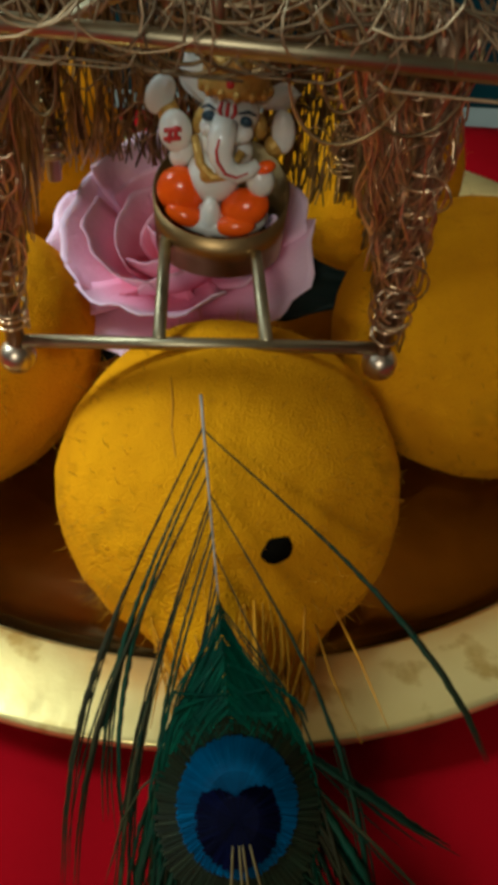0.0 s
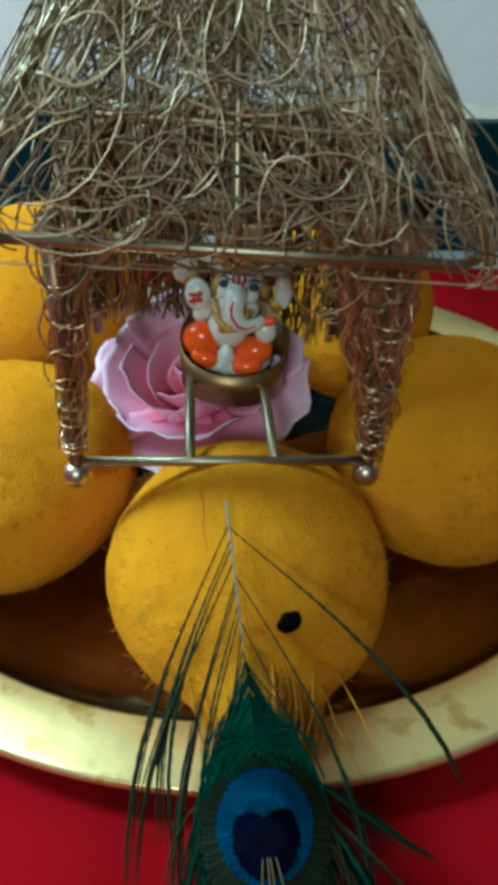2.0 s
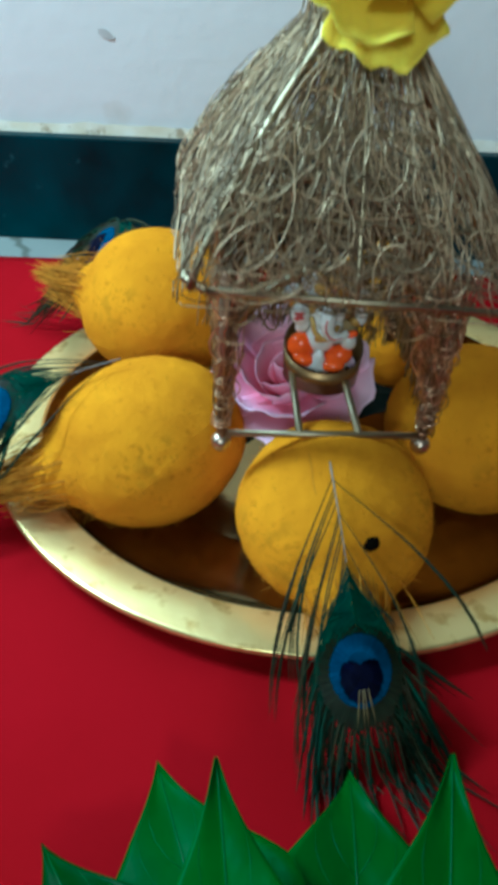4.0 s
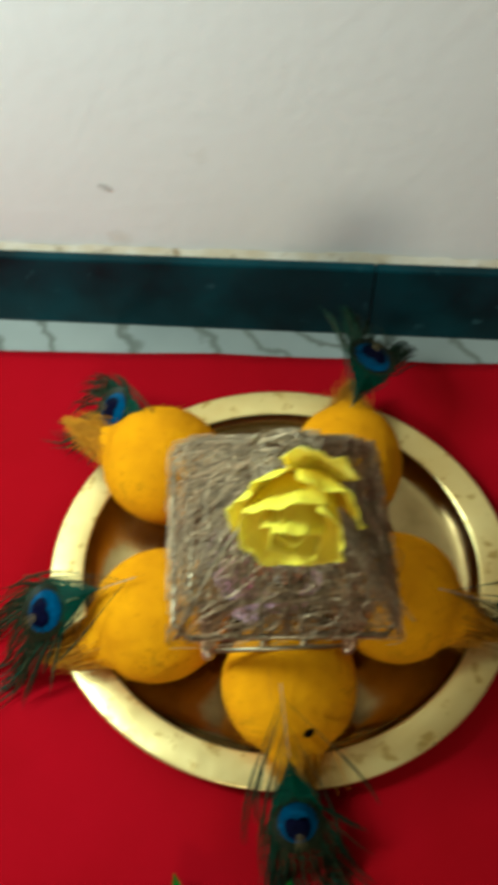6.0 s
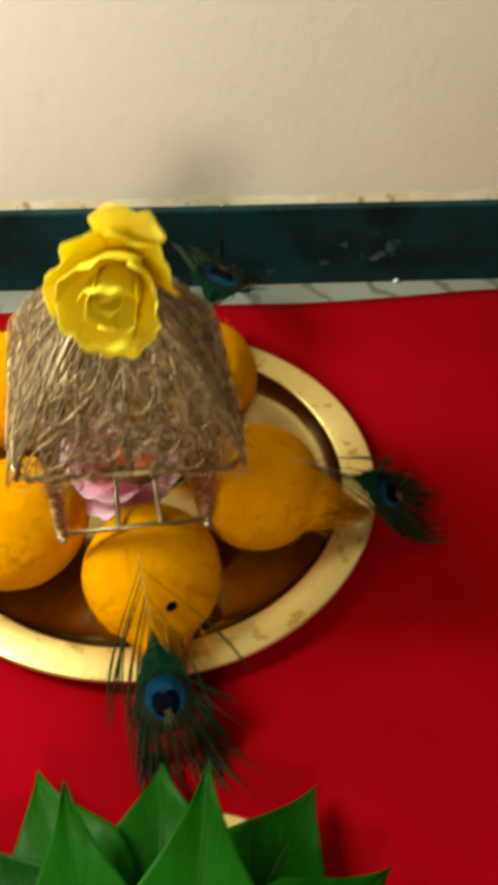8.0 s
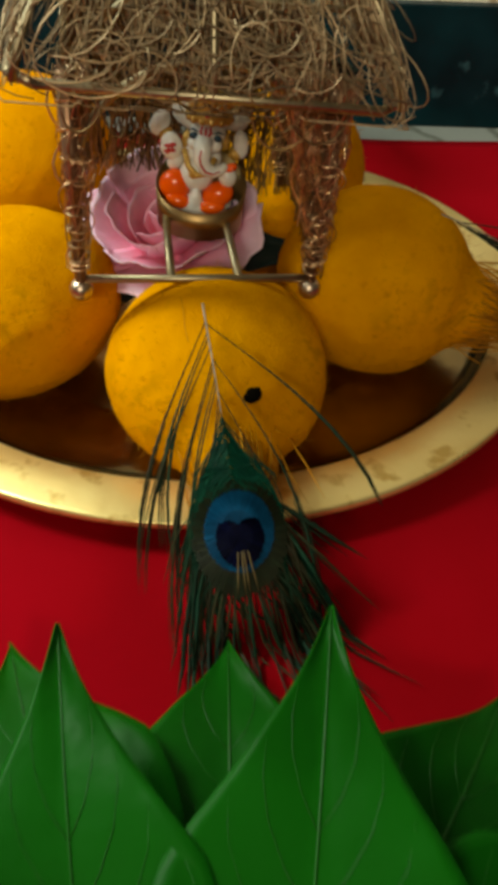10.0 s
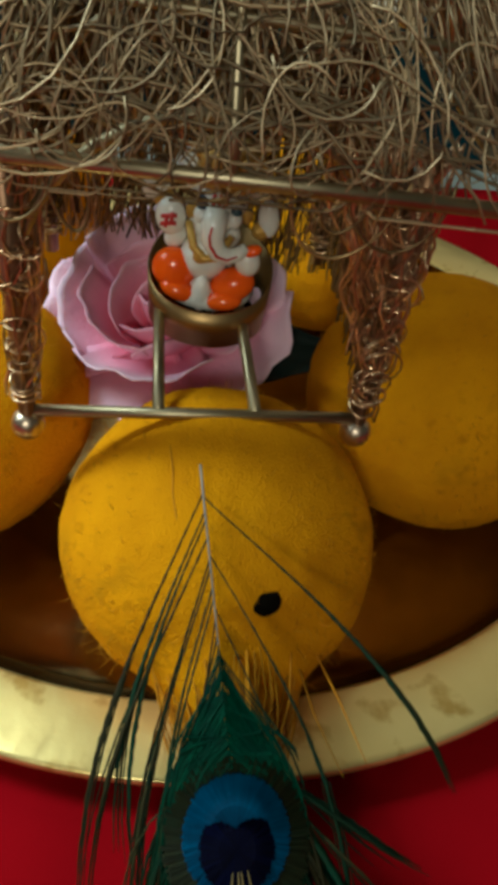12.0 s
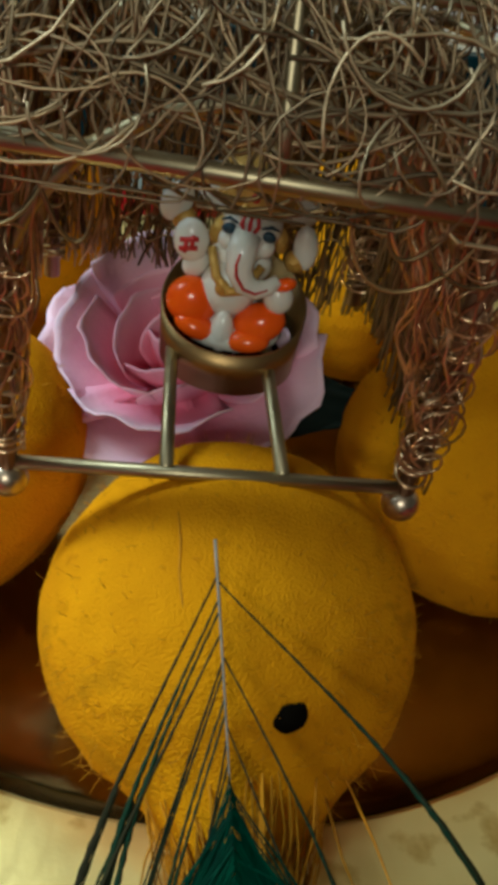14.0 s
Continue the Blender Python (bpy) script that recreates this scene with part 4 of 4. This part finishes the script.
# ---- flowers ----
def petal(width, height, cup, ruffle, seed, thick=0.0006, nx=14, ny=12, point=0.0):
    """A cupped petal from its base at the origin, growing along +z, hollow towards +y."""
    bm2 = bmesh.new()
    g = []
    for j in range(ny + 1):
        v = j / ny
        row = []
        for i in range(nx + 1):
            u = 2 * i / nx - 1
            w = width * (0.22 + 0.78 * math.sin(min(1.0, v * 1.15) * math.pi / 2) ** 0.8)
            edge = max(0, v - 0.55) / 0.45
            x = w * u * (1 - point * edge * abs(u))
            z = height * v * (1 - 0.20 * u * u * edge)
            y = cup * (u * u * 0.9) - cup * 0.6 * math.sin(v * math.pi * 0.9)
            y += ruffle * edge * (math.sin(u * 5 + seed) + 0.6 * math.sin(u * 11 + seed * 2)) - cup * 0.35 * edge ** 2
            z += ruffle * 0.6 * edge * math.sin(u * 8 + seed * 3)
            row.append(bm2.verts.new((x, y, z)))
        g.append(row)
    for j in range(ny):
        for i in range(nx):
            bm2.faces.new((g[j][i], g[j][i + 1], g[j + 1][i + 1], g[j + 1][i]))
    return bm2


def flower(name, place, axis, layers, label, seed, roll=0.0):
    """Layers of petals round an axis: (count, ring radius, tilt outward, width, height, cup, ruffle, material)."""
    root = new(name)
    root.matrix_world = Matrix.Translation(place) @ Vector(axis).to_track_quat("Z", "Y").to_matrix().to_4x4() @ pose(0, 0, 0, 0, 0, roll)
    tagged(root, label, "flower")
    r = random.Random(seed)
    for li, (count, ring_r, tilt, w, hgt, cup, ruffle, mat) in enumerate(layers):
        for k in range(count):
            a = 360 * k / count + li * 37 + r.uniform(-9, 9)
            bm2 = petal(w * r.uniform(0.9, 1.1), hgt * r.uniform(0.92, 1.08), cup, ruffle, r.uniform(0, 9))
            ob = part("petal", bm2, mat, root)
            ob.matrix_basis = pose(0, 0, 0, 0, 0, a) @ pose(0, -ring_r, 0.002 * li, tilt + r.uniform(-6, 6), 0, 0)
            ob.modifiers.new("thickness", "SOLIDIFY").thickness = 0.0005
    return root


pink = flower("pink_flower", (-0.024, 0.292, 0.060), (-0.12, -0.34, 0.93), [
    (3, 0.003, 2, 0.013, 0.034, 0.007, 0.0006, M_PINK_IN),
    (3, 0.006, 10, 0.020, 0.039, 0.010, 0.0008, M_PINK_IN),
    (3, 0.009, 20, 0.027, 0.042, 0.012, 0.0010, M_PINK_IN),
    (4, 0.011, 40, 0.032, 0.045, 0.010, 0.0014, M_PINK),
    (5, 0.012, 62, 0.032, 0.044, 0.008, 0.0022, M_PINK),
], "pink fabric flower with ruffled petals lying inside the hut", 21)
for k, turn in enumerate((-150, -35, 25, 100)):
    ob = part("leaf", petal(0.020, 0.062, 0.004, 0.0015, k, point=0.6), M_DARKLEAF, pink, "dark green fabric leaf")
    ob.matrix_basis = pose(0, 0, -0.004, 0, 0, turn) @ pose(0, -0.012, 0, 82, 0, 0)
    ob.modifiers.new("thickness", "SOLIDIFY").thickness = 0.0005
flower("yellow_rose", (0.0075, 0.2255, 0.341), (-0.10, -0.97, 0.16), [
    (2, 0.001, -4, 0.011, 0.050, 0.008, 0.0006, M_YELLOW),
    (3, 0.004, 4, 0.019, 0.053, 0.013, 0.0012, M_YELLOW),
    (3, 0.008, 16, 0.027, 0.053, 0.014, 0.0020, M_YELLOW),
    (3, 0.011, 33, 0.028, 0.048, 0.010, 0.0030, M_YELLOW),
    (1, 0.012, 58, 0.022, 0.046, 0.009, 0.0020, M_PALE),
], "yellow fabric rose with pale outer petals on the hut's roof", 36, 15)


# ---- plate of betel leaves in front ----
LEAVES = Vector((0.030, -0.124, 0.0055))
leaf_plate = thing("leaf_plate", LEAVES, "small brass plate under a fan of betel leaves", "plate")
part("dish", lathe([(0.0005, 0.0015), (0.09, 0.0015), (0.104, 0.006), (0.112, 0.012), (0.124, 0.0135), (0.1255, 0.012), (0.112, 0.0105), (0.104, 0.0045), (0.09, 0.0), (0.0005, 0.0)], 96), M_BRASS, leaf_plate)


def betel_leaf(base, tip, width, arch, seed, face=(0, -0.35, 0.94)):
    base, tip = Vector(base), Vector(tip)
    root = thing("betel_leaf", base, "fresh glossy green heart-shaped betel leaf with a pointed tip", "leaf", "betel leaves on the plate")
    f = tip - base
    ln = f.length
    f.normalize()
    n0 = Vector(face)
    n0 = (n0 - f * n0.dot(f)).normalized()
    side = f.cross(n0)

    def surf(u, v):
        prof = math.sin(math.pi * min(1, (u + 0.04) * 0.96) ** 0.72) ** 0.85 * (1 - 0.72 * max(0, u - 0.5) / 0.5)
        w = width * max(0.0, prof) * v
        lift = arch * math.sin(u * math.pi) * ln
        crease = abs(v) * width * 0.14 * prof
        wavy = 0.0022 * math.sin(u * 11 + v * 2 + seed) * abs(v) + 0.0012 * math.sin(u * 40 - abs(v) * 9) * abs(v) * (1 - u)
        return f * (u * ln + 0.004 * abs(v) * (1 - u)) + side * w + n0 * (lift + crease + wavy)

    bm2 = bmesh.new()
    g = [[bm2.verts.new(surf(j / 26, 2 * i / 16 - 1)) for i in range(17)] for j in range(27)]
    for j in range(26):
        for i in range(16):
            bm2.faces.new((g[j][i], g[j][i + 1], g[j + 1][i + 1], g[j + 1][i]))
    ob = part("blade", bm2, M_LEAF, root)
    ob.modifiers.new("thickness", "SOLIDIFY").thickness = 0.0006
    lines = [([surf(t, 0) + n0 * 0.0004 for t in [k / 16 for k in range(17)]], 0.0006, [1.2 - 0.06 * k for k in range(17)])]
    for k in range(5):
        for s in (-1, 1):
            u0 = 0.06 + 0.13 * k
            lines.append(([surf(u0 + 0.34 * t * (1 - 0.35 * k / 5), s * 0.86 * t) + n0 * 0.0002 for t in (0, 0.25, 0.5, 0.75, 1)], 0.00018, (1, 0.9, 0.8, 0.6, 0.3)))
    tubes("venation", lines, M_VEIN, root, "paler leaf veins", 5)
    return root


LC = Vector((0.012, -0.118, 0.022))
betel_leaf(LC + Vector((-0.035, 0.018, -0.004)), (-0.080, 0.034, 0.020), 0.045, 0.10, 1)
betel_leaf(LC + Vector((0.004, 0.022, -0.004)), (0.013, 0.036, 0.022), 0.046, 0.10, 2)
betel_leaf(LC + Vector((0.04, 0.014, -0.003)), (0.128, 0.014, 0.020), 0.046, 0.10, 3)
betel_leaf(LC + Vector((-0.045, -0.006, -0.002)), (-0.125, -0.010, 0.022), 0.046, 0.10, 4)
betel_leaf(LC + Vector((0.045, -0.012, -0.002)), (0.176, -0.045, 0.022), 0.048, 0.10, 5)
betel_leaf(LC + Vector((-0.030, -0.034, -0.004)), (-0.048, 0.004, 0.080), 0.044, 0.08, 6)
betel_leaf(LC + Vector((0.018, -0.040, -0.002)), (0.050, 0.012, 0.082), 0.050, 0.08, 7)
betel_leaf(LC + Vector((-0.04, -0.012, 0.004)), (-0.135, -0.055, 0.045), 0.046, 0.08, 8)
betel_leaf(LC + Vector((0.03, -0.03, 0.004)), (0.155, -0.110, 0.030), 0.046, 0.08, 9)
betel_leaf(LC + Vector((-0.03, -0.03, 0.004)), (-0.110, -0.120, 0.030), 0.046, 0.08, 10)


def root_piece(place, turn, size, seed):
    bm2 = bmesh.new()
    bmesh.ops.create_uvsphere(bm2, u_segments=20, v_segments=12, radius=1)
    for v in bm2.verts:
        d = v.co.normalized()
        v.co = Vector((d.x * size[0], d.y * size[1], d.z * size[2])) * (1 + 0.22 * noise.noise(d * 2 + Vector((seed, 0, 0))))
    ob = part("turmeric_root", bm2, M_ROOT)
    ob.matrix_world = pose(*place, *turn)
    return tagged(ob, "knobbly brown dried turmeric root lying on the leaves", "root", "turmeric roots")


root_piece((-0.036, -0.128, 0.046), (0, 0, 10), (0.021, 0.010, 0.009), 2)
root_piece((0.030, -0.128, 0.046), (0, 0, -14), (0.020, 0.010, 0.009), 5)
bm = lathe([(0.0005, 0.0), (0.013, 0.0), (0.016, 0.004), (0.017, 0.010), (0.015, 0.014), (0.0145, 0.0135), (0.015, 0.009), (0.0005, 0.003)], 32)
cup = part("brass_cup", bm, M_BRASS)
cup.matrix_world = pose(-0.002, -0.140, 0.040)
tagged(cup, "tiny shiny brass cup set among betel leaves", "cup")

# ---- bowls beside the plate ----
bowl = thing("handled_bowl", (0.462, 0.338, 0.0055), "dark round metal bowl with ornate cast handles, red powder inside", "bowl")
part("body", lathe([(0.0005, 0.001), (0.045, 0.001), (0.066, 0.014), (0.074, 0.034), (0.0765, 0.036), (0.0770, 0.034), (0.069, 0.010), (0.046, -0.002), (0.0005, -0.002)], 72), M_DARKBOWL, bowl)
part("lip", lathe([(0.0745, 0.0345), (0.0768, 0.0378), (0.0785, 0.036), (0.0770, 0.0335)], 72), M_STEEL, bowl, "worn silver lip")
for sx in (-1, 1):
    pts = [(sx * (0.078 + 0.020 * math.sin(math.pi * t)), 0.034 - 0.068 * t, 0.030 + 0.006 * math.sin(math.pi * t)) for t in [k / 18 for k in range(19)]]
    tubes("handle", [(pts, 0.0038, [0.8 + 0.45 * abs(math.sin(k * 1.2)) + 0.5 * math.sin(math.pi * k / 18) for k in range(19)])], M_STEEL, bowl, "scrolled cast silver handle", 10)
bm = bmesh.new()
bmesh.ops.create_uvsphere(bm, u_segments=32, v_segments=16, radius=1, matrix=Matrix.Diagonal((0.040, 0.040, 0.026, 1)))
for v in bm.verts:
    v.co *= 1 + 0.10 * noise.noise(v.co * 40)
heap = part("vermilion_heap", bm, M_KUMKUM)
heap.matrix_world = pose(0.455, 0.352, 0.022)
tagged(heap, "heap of vermilion red powder in the bowl", "powder")

tray = thing("scalloped_tray", (0.358, -0.068, 0.0055), "black tray with a scalloped antique gold rim, holding brown pieces", "tray")
scallop = lambda a: 1 + 0.035 * math.cos(8 * a)
part("well", lathe([(0.0005, 0.002), (0.060, 0.002), (0.074, 0.008), (0.082, 0.014)], 128, scallop), M_DARKBOWL, tray)
part("inner_band", lathe([(0.082, 0.014), (0.0835, 0.0165), (0.0885, 0.0195), (0.0895, 0.0185)], 128, scallop), M_OLIVE, tray, "narrow antique gold band")
part("groove", lathe([(0.0895, 0.0185), (0.092, 0.0165), (0.097, 0.0190)], 128, scallop), M_DARKBOWL, tray, "black groove of the rim")
part("rim", lathe([(0.097, 0.0190), (0.0985, 0.0212), (0.1005, 0.0215), (0.1015, 0.0200), (0.093, 0.012), (0.083, 0.008), (0.070, 0.0), (0.0005, 0.0)], 128, scallop), M_OLIVE, tray, "scalloped antique gold edge")
for i, (x, y, a, s) in enumerate(((0.330, -0.060, 40, 0.022), (0.352, -0.082, -20, 0.024), (0.372, -0.052, 75, 0.020), (0.345, -0.030, 10, 0.018))):
    root_piece((x, y, 0.020), (0, 0, a), (s, 0.011, 0.009), 20 + i)
stick = tubes("silver_stick", [([(0.300, -0.018, 0.030), (0.325, -0.045, 0.029), (0.348, -0.068, 0.032)], 0.0028, (0.8, 1, 0.8))], M_STEEL, None)
tagged(stick, "short twisted silver foil stick lying across the tray", "stick")
